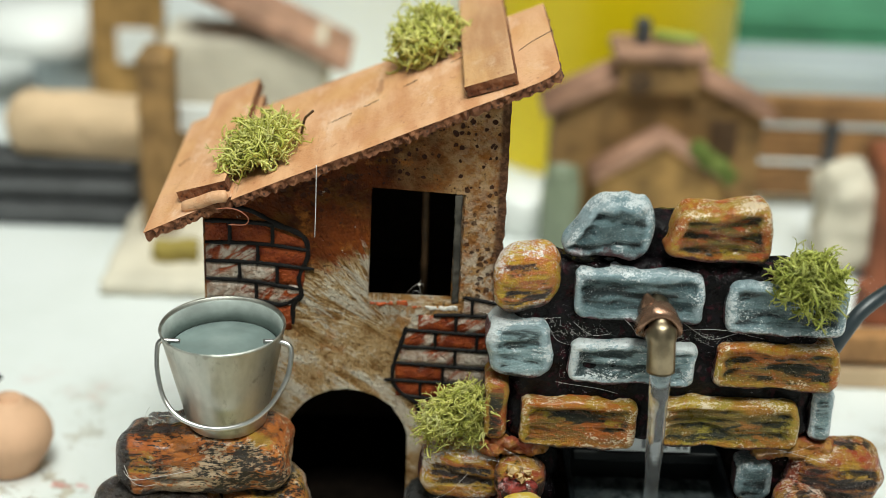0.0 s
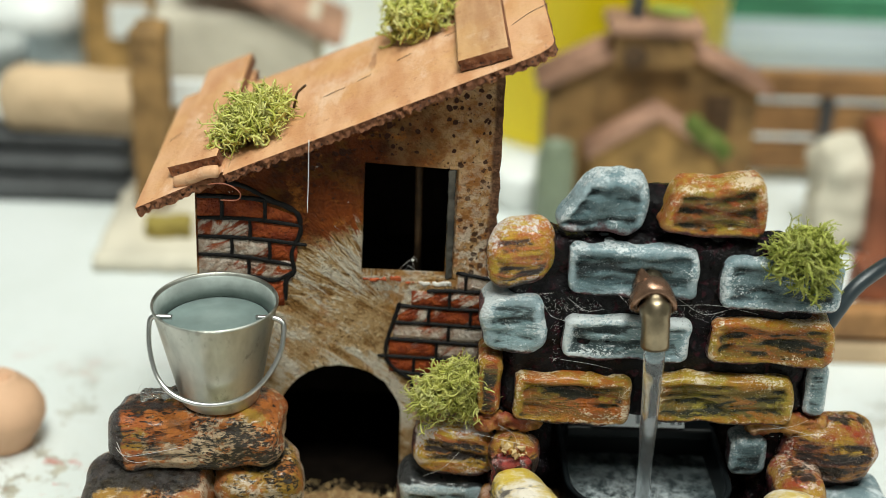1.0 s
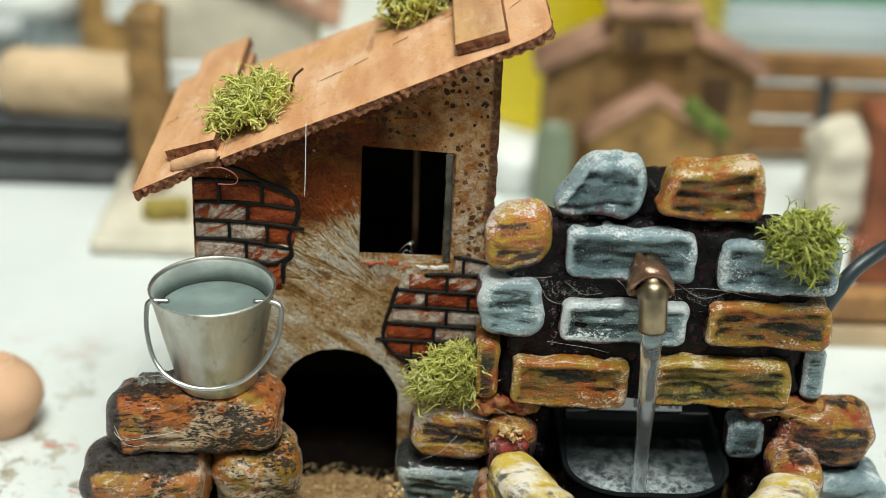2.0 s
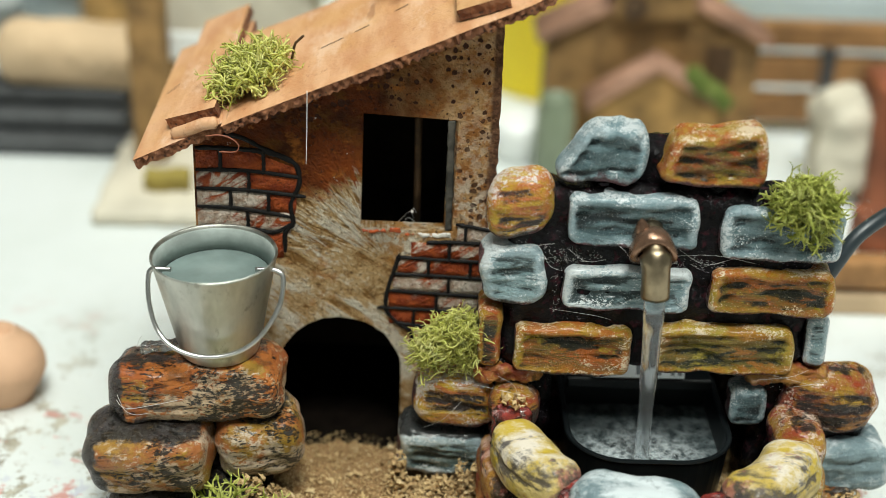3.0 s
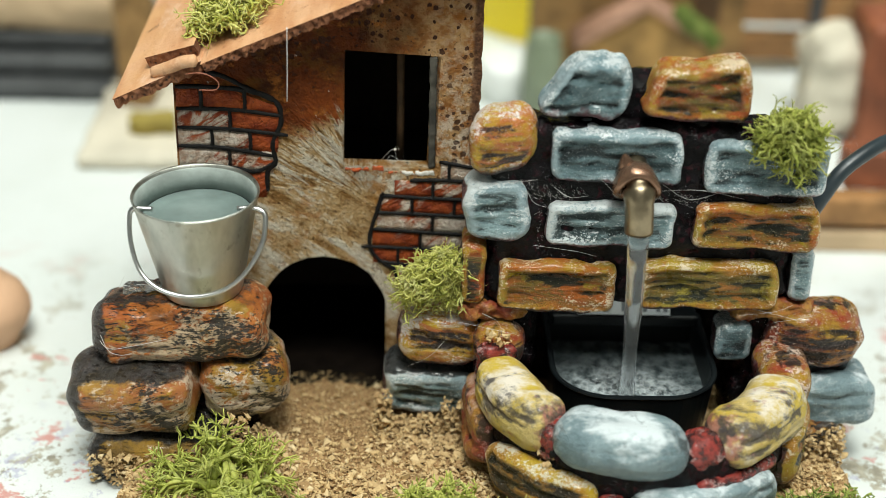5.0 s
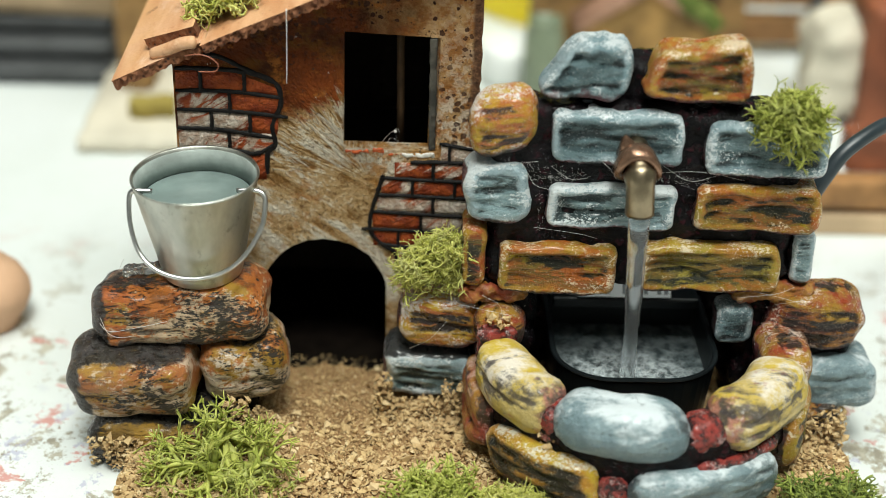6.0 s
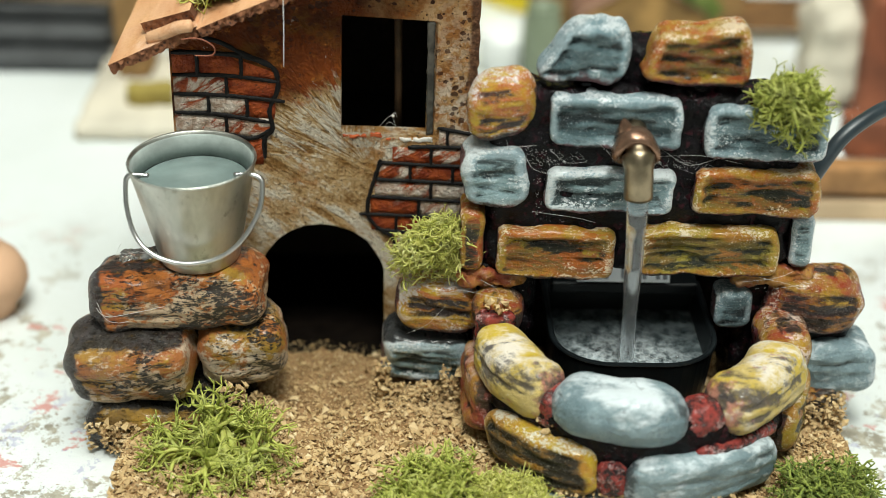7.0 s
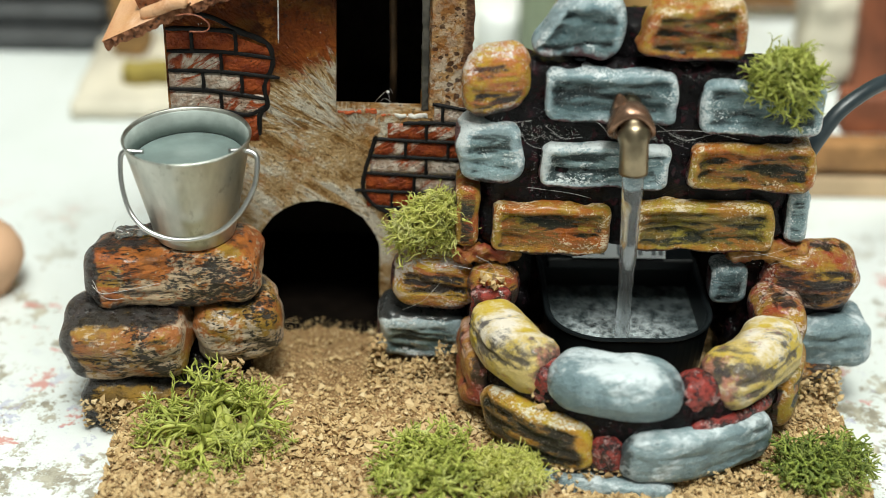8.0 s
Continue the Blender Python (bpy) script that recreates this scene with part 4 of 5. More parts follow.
def ink_line(parent, pts, width=1.0):
    """A hand-drawn line of thick black paint on the wall's face."""
    rng = random.Random(int(abs(pts[0][0] * 31 + pts[0][1] * 17)))
    line = spline([(x, 0, z) for x, z in pts], 6)
    verts, faces = [], []
    n = len(line)
    for i, p in enumerate(line):
        a, b = line[max(0, i - 1)], line[min(n - 1, i + 1)]
        t = (b - a).normalized()
        side = Vector((-t.z, 0, t.x))
        w = width * (0.42 + 0.18 * rng.random()) * (0.55 if i in (0, n - 1) else 1)
        for s, y in ((-1, 0.05), (-0.6, -0.42), (0.6, -0.42), (1, 0.05)):
            q = p + side * w * s
            verts.append(Vector((q.x, y - (0.08 * rng.random() if y < 0 else 0), q.z)) * MM)
    for i in range(n - 1):
        for s in range(3):
            faces.append((i * 4 + s, i * 4 + s + 1, i * 4 + s + 5, i * 4 + s + 4))
    faces.append((0, 1, 2, 3))
    faces.append(tuple((n - 1) * 4 + s for s in (3, 2, 1, 0)))
    return part("mortar_line", as_mesh("mortar_line", verts, faces, INK), parent)


def wall_brick(parent, x0, x1, z0, z1, white, drop=0.0, clip=None):
    """A brick painted on the wall, a little proud of it; drop lowers its far end."""
    nx, nz = 6, 3
    verts, faces = [], []
    for y in (-0.22, 0.05):
        for j in range(nz + 1):
            for i in range(nx + 1):
                fx, fz = i / nx, j / nz
                x = x0 + (x1 - x0) * fx
                z = z0 + (z1 - z0) * fz - drop * fx
                if clip:
                    x = min(x, clip(z))
                wob = 0.25 * noise.noise(Vector((x * 0.5, z * 0.5, 4)))
                edge = 0.12 if i in (0, nx) or j in (0, nz) else 0
                verts.append((x * MM, (y + (edge + 0.08 * wob if y < 0 else 0)) * MM, (z + wob) * MM))
    w = nx + 1
    for j in range(nz):
        for i in range(nx):
            a = j * w + i
            faces.append((a, a + 1, a + w + 1, a + w))
    m = (nx + 1) * (nz + 1)
    ring = [i for i in range(w)] + [j * w + nx for j in range(1, nz + 1)] + [nz * w + i for i in range(nx - 1, -1, -1)] + [j * w for j in range(nz - 1, 0, -1)]
    for a, b in zip(ring, ring[1:] + ring[:1]):
        faces.append((a, a + m, b + m, b))
    me = as_mesh("brick", verts, faces, BRICK, True, {"white": [white] * len(verts)})
    return part("brick", me, parent)


def house():
    home = thing("model_house", (-13, 25, 6), "small cork house with painted brick patches and terracotta lean-to roof", "model house")
    left, right = -47.2, 21.1
    top = roof_z(right) - 3.2
    ragged = [(right + 0.7 * fbm(Vector((z * 0.5, 4, 2)), 3), z) for z in (4 + (top - 4) * i / 60 for i in range(1, 60))]
    outline = [(left, 4), (right, 4)] + ragged + [(right, top), (left, roof_z(left) - 3.2)]
    window = [(-9.6, 65.5), (-9.2, 93.8), (12.0, 92.7), (11.6, 65.2)]
    arch = [(-29.0, 5.0)] + [(-14.2 - 14.8 * math.cos(math.pi * i / 24), 27.2 + 14.8 * math.sin(math.pi * i / 24)) for i in range(25)] + [(0.7, 5.0)]
    wobble = [(x + 0.35 * noise.noise(Vector((x, z, 1)) * 0.4), z + 0.35 * noise.noise(Vector((x, z, 7)) * 0.4)) for x, z in arch]
    part("front_wall", extruded("front_wall", [outline, window, wobble], 0, 4.5, WALL, lambda x, z: x - 2.0 if 11 < x < 13 and z > 60 else x), home)
    sides = [("side_wall", left, left + 4), ("side_wall", right - 4, right)]
    for name, a, b in sides:
        me = slab_mesh(name, (a, 4.5, 4), (b, 48, roof_z(a) - 3.2), WALL, 0)
        part(name, me, home)
    # Inner boards take the near-black cork, so the rooms' shade is painted in.
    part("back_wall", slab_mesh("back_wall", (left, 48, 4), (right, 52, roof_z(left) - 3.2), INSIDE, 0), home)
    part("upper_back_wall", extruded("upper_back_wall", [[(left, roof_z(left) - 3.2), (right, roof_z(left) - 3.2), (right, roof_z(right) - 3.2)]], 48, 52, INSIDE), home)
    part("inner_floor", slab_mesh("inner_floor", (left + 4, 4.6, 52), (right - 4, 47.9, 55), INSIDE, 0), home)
    # Added black sheet with a ragged front: shade past the threshold, as colour.
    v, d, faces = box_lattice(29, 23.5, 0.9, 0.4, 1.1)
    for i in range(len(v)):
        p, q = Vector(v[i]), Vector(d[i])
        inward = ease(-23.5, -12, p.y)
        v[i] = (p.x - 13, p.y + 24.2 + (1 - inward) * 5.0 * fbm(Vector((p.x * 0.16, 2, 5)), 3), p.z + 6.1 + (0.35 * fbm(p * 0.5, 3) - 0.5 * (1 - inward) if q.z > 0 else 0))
    part("doorway_shade", as_mesh("doorway_shade", v * MM, faces, DOOR_SHADE), home, "ragged black sheet standing for the shade inside the doorway")
    post = tube_mesh("window_post", [(3.4, 12, 56), (3.3, 12, 75), (3.0, 12, 98)], [0.95, 0.9, 0.95], STICK, 8)
    part("window_post", post, home, "thin dark wooden stick behind the window opening")

    # roof
    roof_board(home, -59.4, -40.0, -8, 66, -2.6, 0.0, 1, (2.0, 0), "terracotta painted eave board")
    roof_board(home, -40.0, 30.6, -8, 55, -2.4, 0.0, 2, (0, -4), "terracotta painted main roof board", corner=5.0)
    roof_board(home, -52.2, -40.6, 1.5, 72, 0.3, 3.0, 3, (-4.5, 0), "raised terracotta strip along the eave", "roof_strip", False)
    roof_board(home, 11.5, 22.0, -2, 72, 0.3, 3.2, 4, (-3.5, 0), "raised lighter wooden strip near the ridge", "roof_strip", False, 0.35, STRIP)
    wedge = tube_mesh("rolled_edge", spline([(-51, -4, 88.6 + 0.4), (-47, -6, 91.2), (-43.5, -7, 93.0), (-40.5, -7.5, 93.6)], 6), [0.5] + [1.4] * 17 + [0.6], ROOF, 10)
    part("rolled_edge", wedge, home)
    # dark cracks drawn across the boards
    for pts in (((-57.5, 30), (-54, 33), (-51.5, 34)), ((-19.5, 18), (-17, 18.8), (-14.5, 19.2)), ((-12, 20.4), (-10, 21), (-8.6, 21.6)), ((-3, 24.5), (-1.4, 25), (0.4, 25.8)), ((8, 29), (9.5, 29.4), (10.8, 30)), ((23, 18), (27, 22), (31.5, 24))):
        line = spline([(x - 0.1, y, roof_z(x) + 0.12) for x, y in pts], 5)
        part("crack", tube_mesh("crack", line, [0.03] + [0.07] * (len(line) - 2) + [0.03], INK, 5), home)

    # brick patch under the eave
    def edge_left(z):
        return -24.0 - 1.6 * math.sin((z - 60) * 0.32) - max(0, z - 80) * 2.2

    courses = ((79.2, 84.5, (-46.9, -41.3, -31.6, -24.0), (0.15, 0.1, 0.05), 0.9), (74.5, 79.2, (-46.9, -35.0, -23.6), (0.5, 0.1), 0.9),
               (70.0, 74.5, (-46.9, -39.2, -30.6, -24.0), (0.8, 0.75, 0.2), 1.2), (64.8, 69.9, (-46.9, -35.4, -25.2), (0.75, 0.7), 1.2), (58, 64.4, (-46.9, -34, -27), (0.6, 0.25), 0.6))
    for z0, z1, xs, whites, drop in courses:
        for i in range(len(xs) - 1):
            g = drop * (xs[i] - xs[0]) / 23
            wall_brick(home, xs[i] + 0.2, xs[i + 1] - 0.2, z0 - g, z1 - g, whites[i], drop * (xs[i + 1] - xs[i]) / 23, edge_left)
            if i:
                ink_line(home, [(xs[i], z0 - g - 0.2), (xs[i] + 0.15, (z0 + z1) / 2 - g), (xs[i], z1 - g + 0.2)], 0.95)
    for pts in (((-46.8, 84.4), (-41.6, 84.5), (-31, 83.8), (-24.7, 81.4)), ((-46.8, 79.2), (-35, 79.2), (-23.2, 77.8)), ((-46.8, 74.6), (-35.1, 74.4), (-22, 73.1)),
                ((-46.9, 70.1), (-36.9, 69.7), (-25.1, 67.9)), ((-46.9, 64.4), (-35, 64.7), (-29.5, 63.9), (-25.1, 66.4)),
                ((-40.3, 87.9), (-36.2, 87.1), (-31, 84.4), (-24.7, 81.4), (-23.5, 76.5), (-25.5, 71.1), (-25, 66.4), (-26.8, 63.9), (-26.9, 59))):
        ink_line(home, pts, 1.15)

    # brick patch beside the door
    def row(z0, z1, xs, whites, drop):
        for i in range(len(xs) - 1):
            g = drop * (xs[i] - xs[0]) / 20
            wall_brick(home, xs[i] + 0.2, xs[i + 1] - 0.2, z0 - g, z1 - g, whites[i], drop * (xs[i + 1] - xs[i]) / 20)
            if i:
                ink_line(home, [(xs[i], z0 - g - 0.2), (xs[i] - 0.1, (z0 + z1) / 2 - g), (xs[i], z1 - g + 0.2)], 0.9)

    row(62.4, 66.8, (12.5, 14.7, 20.8), (0.7, 0.9), 0.8)
    row(58.2, 62.3, (2.0, 11.1, 20.8), (0.2, 0.6), 0.5)
    row(54.0, 58.3, (-1.0, 6.4, 16.2, 20.8), (0.65, 0.5, 0.1), 0.8)
    row(49.6, 53.9, (-2.0, 11.2, 20.8), (0.55, 0.8), 0.9)
    row(45.0, 49.5, (-3.0, 8.5, 20.8), (0.1, 0.8), 0.6)
    row(40.8, 44.9, (-2.8, 3.3, 14.0), (0.12, 0.15), 0.6)
    row(35.5, 40.6, (2.2, 12.0), (0.2,), 0.6)
    for pts in (((12.3, 67.2), (20.9, 65.7)), ((5.7, 62.3), (12, 62.5), (20.9, 62.3)), ((-1.1, 58.4), (9, 57.9), (20.9, 57.5)), ((-2.3, 54), (8, 53.7), (20.9, 53.1)),
                ((-2.9, 49.6), (8, 49), (20.9, 48.4)), ((-5.4, 45), (4, 44.7), (14, 44.3)), ((-1.6, 41.1), (6.1, 40.1), (10, 40.2)),
                ((-0.4, 59.1), (-1.7, 54.6), (-3.2, 48.9), (-3.2, 44.3), (-0.3, 40.7), (2.6, 38.6), (3.3, 33.9))):
        ink_line(home, pts, 1.05)

    for c, size, mat, seed in (((-6.5, 0.05, 64.9), (5.5, 0.5, 0.8), RED_DAUB, 1), ((-1.6, 0.0, 65.3), (2.4, 0.6, 1.1), RED_DAUB, 2), ((2.0, 0.05, 64.4), (4, 0.4, 0.7), RED_DAUB, 5), ((7.5, 0.05, 64.2), (7.5, 0.4, 1.1), WHITE_DAUB, 3)):
        part("paint_daub", lump_mesh("paint_daub", size, mat, seed, 0.22, 0.25, 0.5, 0.9), home, "", Matrix.Translation(P(*c)))
    part("window_edge", lump_mesh("window_edge", (1.7, 0.8, 27.0), EDGE_GREY, 8, 0.3, 0.35, 0.25, 0.5), home, "pale grey painted edge of the window", pose(*P(10.5, 0.3, 79.0), 0, -0.4, 0))
    for pts in (((-1.0, 3.6, 65.6), (0.4, 3.0, 67.6), (1.8, 2.8, 68.8), (2.6, 3.0, 67.0)), ((0.2, 3.4, 65.4), (1.2, 2.8, 67.2), (3.0, 2.6, 66.4)), ((1.6, 3.2, 68.6), (2.6, 2.8, 69.6), (3.2, 3, 68.4))):
        part("glue_thread", tube_mesh("glue_thread", spline(pts, 5), 0.03, GLUE, 4), home, "wisp of hot glue in the window")
    part("glue_dot", lump_mesh("glue_dot", (0.7, 0.5, 0.7), GLUE, 2, 0.3, 0.2, 0.1), home, "", Matrix.Translation(P(2.2, 2.8, 68.8)))
    # threads
    part("thread", tube_mesh("thread", spline([(-21.0, -9.3, 102.2), (-21.1, -9.3, 93), (-21.3, -9.2, 85.2)]), 0.10, GLUE, 5), home, "loose white thread hanging from the eave")
    part("thread", tube_mesh("thread", spline([(-43, -8.5, 90.8), (-40, -9.6, 91.6), (-37.5, -9.8, 91), (-35.8, -9.8, 89.4), (-36.6, -9.6, 87.8), (-40.2, -9.2, 87.5)]), 0.12, RED_THREAD, 5), home, "loose reddish thread curl under the eave")


house()


# ---- the pile of stones with the bucket ----
def stone_pile():
    pile = thing("stone_pile", (-46, -22, 0), "pile of four brown painted plaster stones glued together", "stones")
    stone(pile, (-45.2, -20, 36.2), (39, 19, 14.6), BROWN, "long burnt-orange stone", tilt=-5, r=6.0, lump=1.1, gouge=0.5, dark_side=0.9, dark_top=0.5, flank=0.3)
    stone(pile, (-55.5, -25.5, 21.4), (28.3, 19, 15.4), TAN, "ochre stone with a black end", tilt=-8, yaw=-4, lean=18, r=5.4, lump=1.1, gouge=0.6, dark_side=1.0, dark_top=0.7, flank=0.3)
    stone(pile, (-31.4, -20, 22.8), (19.5, 18, 16.5), CREAMY, "pale pitted tan stone", tilt=-3, yaw=6, lean=15, r=5.6, lump=1.2, gouge=0.3, dark_top=0.55, flank=0.3)
    stone(pile, (-48.6, -25, 6.6), (35.5, 20, 12.5), SOOTY, "dark ochre stone half buried in cork", tilt=-2, lean=14, r=5.4, lump=1.0, gouge=0.5, dark_side=0.9, dark_top=0.9, flank=0.3)
    part("glue_blob", lump_mesh("glue_blob", (10, 4, 1.3), CLEAR_GLUE, 3, 0.6, 0.4, 0.5, 0.6), pile, "clear shiny smear of hot glue", pose(*P(-53, -18, 43.6), 0, -4, 6))
    for pts in (((-63, -27, 36), (-60, -29.8, 34.4), (-54, -30, 35.4), (-47, -29.6, 37)), ((-62, -28, 37), (-60, -30, 34), (-57.5, -30.2, 33), (-55, -30.2, 33.4)), ((-59, -18, 43), (-58, -18.5, 45.5), (-57.4, -19, 46.6)),
                ((-57, -18, 43), (-54, -19, 44.6), (-50, -20, 44.4)), ((-55, -19, 43), (-57, -20, 44.8), (-58.6, -20, 44.2))):
        part("glue_thread", tube_mesh("glue_thread", spline(pts, 6), 0.05, GLUE, 4), pile)
    part("mortar", lump_mesh("mortar", (34, 9, 24), MORTAR, 2, 3, 1.4, 1.0), pile, "", Matrix.Translation(P(-46, -17, 18)))


stone_pile()


def bucket():
    b = thing("bucket", (-40.1, -18.5, 43.6), "small galvanised tin bucket with wire handle, filled with milky water", "bucket")
    lean = Matrix.Translation(P(-40.1, -18.5, 43.9)) @ pose(0, 0, 0, 1.5, -1.4, 0) @ Matrix.Diagonal((1, 1, 0.968, 1))
    profile = [(0.01, 0.6), (7.8, 0.5), (8.5, 0.0), (8.8, 0.3), (9.2, 2.0), (13.55, 23.6), (13.75, 24.2), (13.9, 24.6), (13.7, 24.95), (13.35, 24.7), (13.15, 23.8), (8.8, 2.2), (8.2, 1.4), (0.01, 1.4)]
    part("body", lathe_mesh("body", profile, TIN, 64), b, "", lean)
    part("lining", lathe_mesh("lining", [(13.25, 24.1), (13.05, 23.9), (12.0, 18.5), (12.25, 18.5)], ZINC, 64), b, "dull grey-green inside of the tin", lean)
    part("water", lathe_mesh("water", [(0.01, 18.9), (8, 18.9), (11.85, 18.92), (12.0, 19.1), (11.8, 18.7), (11.6, 17.7), (0.01, 17.7)], MILKY, 48), b, "milky pale green water", lean)
    # wire handle: hooked through the rim, hanging in front
    pts = [(-8.9, -3.2, 22.3), (-12.0, -3.4, 22.6), (-13.3, -3.4, 22.3), (-13.9, -4.0, 20.6), (-13.7, -6.4, 15.8), (-12.0, -9.2, 10.6), (-8.6, -11.6, 7.6), (-3.6, -12.9, 6.0),
           (1.8, -13.1, 5.9), (7, -12.4, 7.4), (11.2, -10.6, 10.6), (14.4, -7.6, 15.4), (15.3, -5.2, 19.8), (14.9, -4.0, 21.8), (12.8, -3.5, 22.6), (9.2, -3.3, 22.4)]
    part("handle", tube_mesh("handle", spline(pts, 6), 0.56, WIRE, 12), b, "bent steel wire handle", lean)


bucket()


# ---- the fountain ----
CX, CY, AX, BY = 57.8, -26.0, 31.8, 29.3


def ring_path(mid, z, grow=0.0):
    def go(p):
        a = radians(mid) + p.x / 31.0
        off = grow - p.y
        return Vector((CX + (AX + off) * math.sin(a), CY - (BY + off) * math.cos(a), z + p.z))
    return go


def ring_stone(parent, a0, a1, z, thick, high, material, label="", grow=0.0, **more):
    STONE_SEED[0] += 1
    wide = radians(a1 - a0) * 31.0
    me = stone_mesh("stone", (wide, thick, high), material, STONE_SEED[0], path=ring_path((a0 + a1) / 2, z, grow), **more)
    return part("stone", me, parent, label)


def fountain():
    f = thing("fountain", (57, -30, 6), "miniature fountain of hand-painted stones set in glossy black mortar", "fountain")
    # dark core
    cores = (((57, -15.6, 64), (68, 9.5, 44)), ((28, -11.5, 25), (14, 15, 38)), ((88, -11.5, 25), (14, 15, 38)), ((53.5, -11, 87), (26, 9, 14)), ((57, 4.5, 30), (76, 5, 48)), ((13, -8, 22), (16, 14, 28)), ((101, -14, 22), (14, 14, 30)))
    for i, (c, s) in enumerate(cores):
        part("mortar_core", lump_mesh("mortar_core", s, MORTAR, i + 1, 3.0, 1.3, 1.3, 0.22), f, "", Matrix.Translation(P(*c)))
    s = dict(r=2.3, lump=0.8, gouge=1.0)
    y = -17.5
    stone(f, (42.8, y + 0.5, 93.8), (21.0, 11, 13.2), GREY, "blue-grey stone with a slanting top", tilt=-2, squeeze=0.42, skew=0.34, flank=0.2, r=4.6, lump=1.0, gouge=1.3)
    stone(f, (65.9, y + 0.5, 93.6), (24.0, 11, 12.8), RUST, "orange stone with black gouges", tilt=3, squeeze=0.24, skew=0.08, flank=0.3, r=3.4, lump=1.0, gouge=1.4, wedge=0.34)
    stone(f, (25.5, y - 0.5, 81.6), (14.8, 12, 14.6), YELLOW, "round yellow and white stone", tilt=-5, r=5.4, lump=1.0, gouge=0.6)
    stone(f, (49.3, y - 0.5, 79.2), (28.4, 11, 11.8), GREY, tilt=1, **s)
    stone(f, (81.8, y, 76.8), (26.4, 11, 12.0), GREY, tilt=2, **s)
    stone(f, (24.5, y, 65.4), (14.0, 12, 15.0), DUSTY, "pale blue-grey stone dusted white", r=3.8, lump=1.0, gouge=0.7)
    stone(f, (49.4, y, 62.6), (28.0, 11, 10.6), DUSTY, tilt=1, **s)
    stone(f, (80.9, y - 0.5, 63.1), (27.4, 12, 10.8), ORANGE, tilt=-1, **s)
    stone(f, (20.0, y + 1, 49.6), (5.4, 12, 15.2), RUST, "narrow upright orange stone", r=2.2, lump=0.5, gouge=0.2)
    stone(f, (38.4, y - 0.5, 47.6), (26.2, 12, 12.2), ORANGE, tilt=1, **s)
    stone(f, (72.2, y - 0.5, 48.3), (31.6, 12, 11.8), OCHRE, tilt=-1, **s)
    stone(f, (93.4, y + 2, 50.4), (5.2, 12, 13.0), DUSTY, "narrow pale grey stone", r=2.2, lump=0.5, gouge=0.2)
    # side wings
    stone(f, (13.6, -14, 30.4), (18.5, 14, 13.4), YELLOW, "mottled yellow and orange stone", tilt=4, r=4.6, lump=1.0, gouge=0.9)
    stone(f, (10.2, -12.5, 16.4), (20.6, 14, 14.0), DUSTY, "grey stone with white edge, cork stuck to its end", tilt=2, lean=17, r=4.6, lump=1.0, gouge=0.9, dark_top=1.0)
    stone(f, (98.8, -17, 34.2), (23, 16, 14.6), RED, "dark red and yellow stone", tilt=4, dark_top=0.4, r=6.4, lump=1.2, gouge=0.8)
    stone(f, (104.6, -18.5, 18.5), (19.5, 15, 13.4), SMOOTH_GREY, "grey stone with yellow stains", tilt=-1, r=4.8, lump=1.0, gouge=0.6)
    stone(f, (99.5, -21, 10.5), (15, 14, 9), TAN, "brown stone covered with cork crumbs", r=4.0, lump=1.4, gouge=0.4)
    stone(f, (80.2, -17.5, 32.6), (8.6, 8, 10.2), GREY, "small dark grey stone inside the niche", r=2.4, lump=0.2, gouge=0.2)
    for c, size, seed in (((25, -19.5, 40.2), (15, 5, 4), 21), ((88, -19, 41.0), (17, 5, 4), 22)):
        part("grout", lump_mesh("grout", size, MAROON, seed, 1.4, 0.6, 1.8, 0.45), f, "torn dark red mortar", Matrix.Translation(P(*c)))
    # pool rim, upper course
    t = dict(r=5.8, lump=0.8, gouge=0.55)
    ring_stone(f, -112, -86, 32.6, 12, 10.5, RED, "dark red and black stone", dark_top=0.3, **t)
    ring_stone(f, -88, -38.5, 27.8, 13.5, 13.0, PALE, "pale yellow stone with black strokes", **t)
    ring_stone(f, -38, 12, 28.4, 14.5, 12.2, SMOOTH_GREY, "large pale grey stone at the front", r=5.8, lump=0.7, gouge=0.22)
    ring_stone(f, 24, 76, 27.8, 14, 12.8, PALE, "yellow and white stone with a black gouge", **t)
    ring_stone(f, 71, 107, 27.6, 13, 15.0, RED, "brown and red stone", grow=1.5, dark_top=0.38, r=5.8, lump=0.9, gouge=0.8)
    # pool rim, lower course
    u = dict(r=4.8, lump=0.8, gouge=0.9, grow=2.5)
    ring_stone(f, -104, -66, 17.0, 12, 15.0, MAROON, "dark narrow stone", **u)
    ring_stone(f, -64, -17, 14.8, 12, 13.2, HOLLOW, "yellow stone with a dark hollow", **u)
    ring_stone(f, -9, 48, 14.2, 12, 12.6, SMOOTH_GREY, "long blue-grey stone", r=4.4, lump=0.8, gouge=0.5, grow=2.5)
    ring_stone(f, 56, 96, 16.5, 12, 14.5, OCHRE, "brown stone", **u)
    ring_stone(f, -36, 10, 5.2, 12, 7.5, SMOOTH_GREY, "grey stone sunk in cork", grow=3.5, r=3.4, lump=0.6, gouge=0.2)
    # grout between them
    for i, (a, b, z, hgt, mat, g) in enumerate(((-108, 104, 21.0, 17, MORTAR, -0.4), (9, 27, 26.8, 8.4, GROUT, 0.0), (-44, -34, 26.0, 9.5, GROUT, 0.2), (14, 50, 20.4, 3.4, GROUT, 1.0), (-92, -84, 31, 9, GROUT, 0.3), (-21, -6, 13.6, 10, GROUT, 2.2))):
        v, d, faces = box_lattice(radians(b - a) * 15.5, 4.6, hgt / 2, min(hgt / 2, 4.4) - 0.1, 0.8)
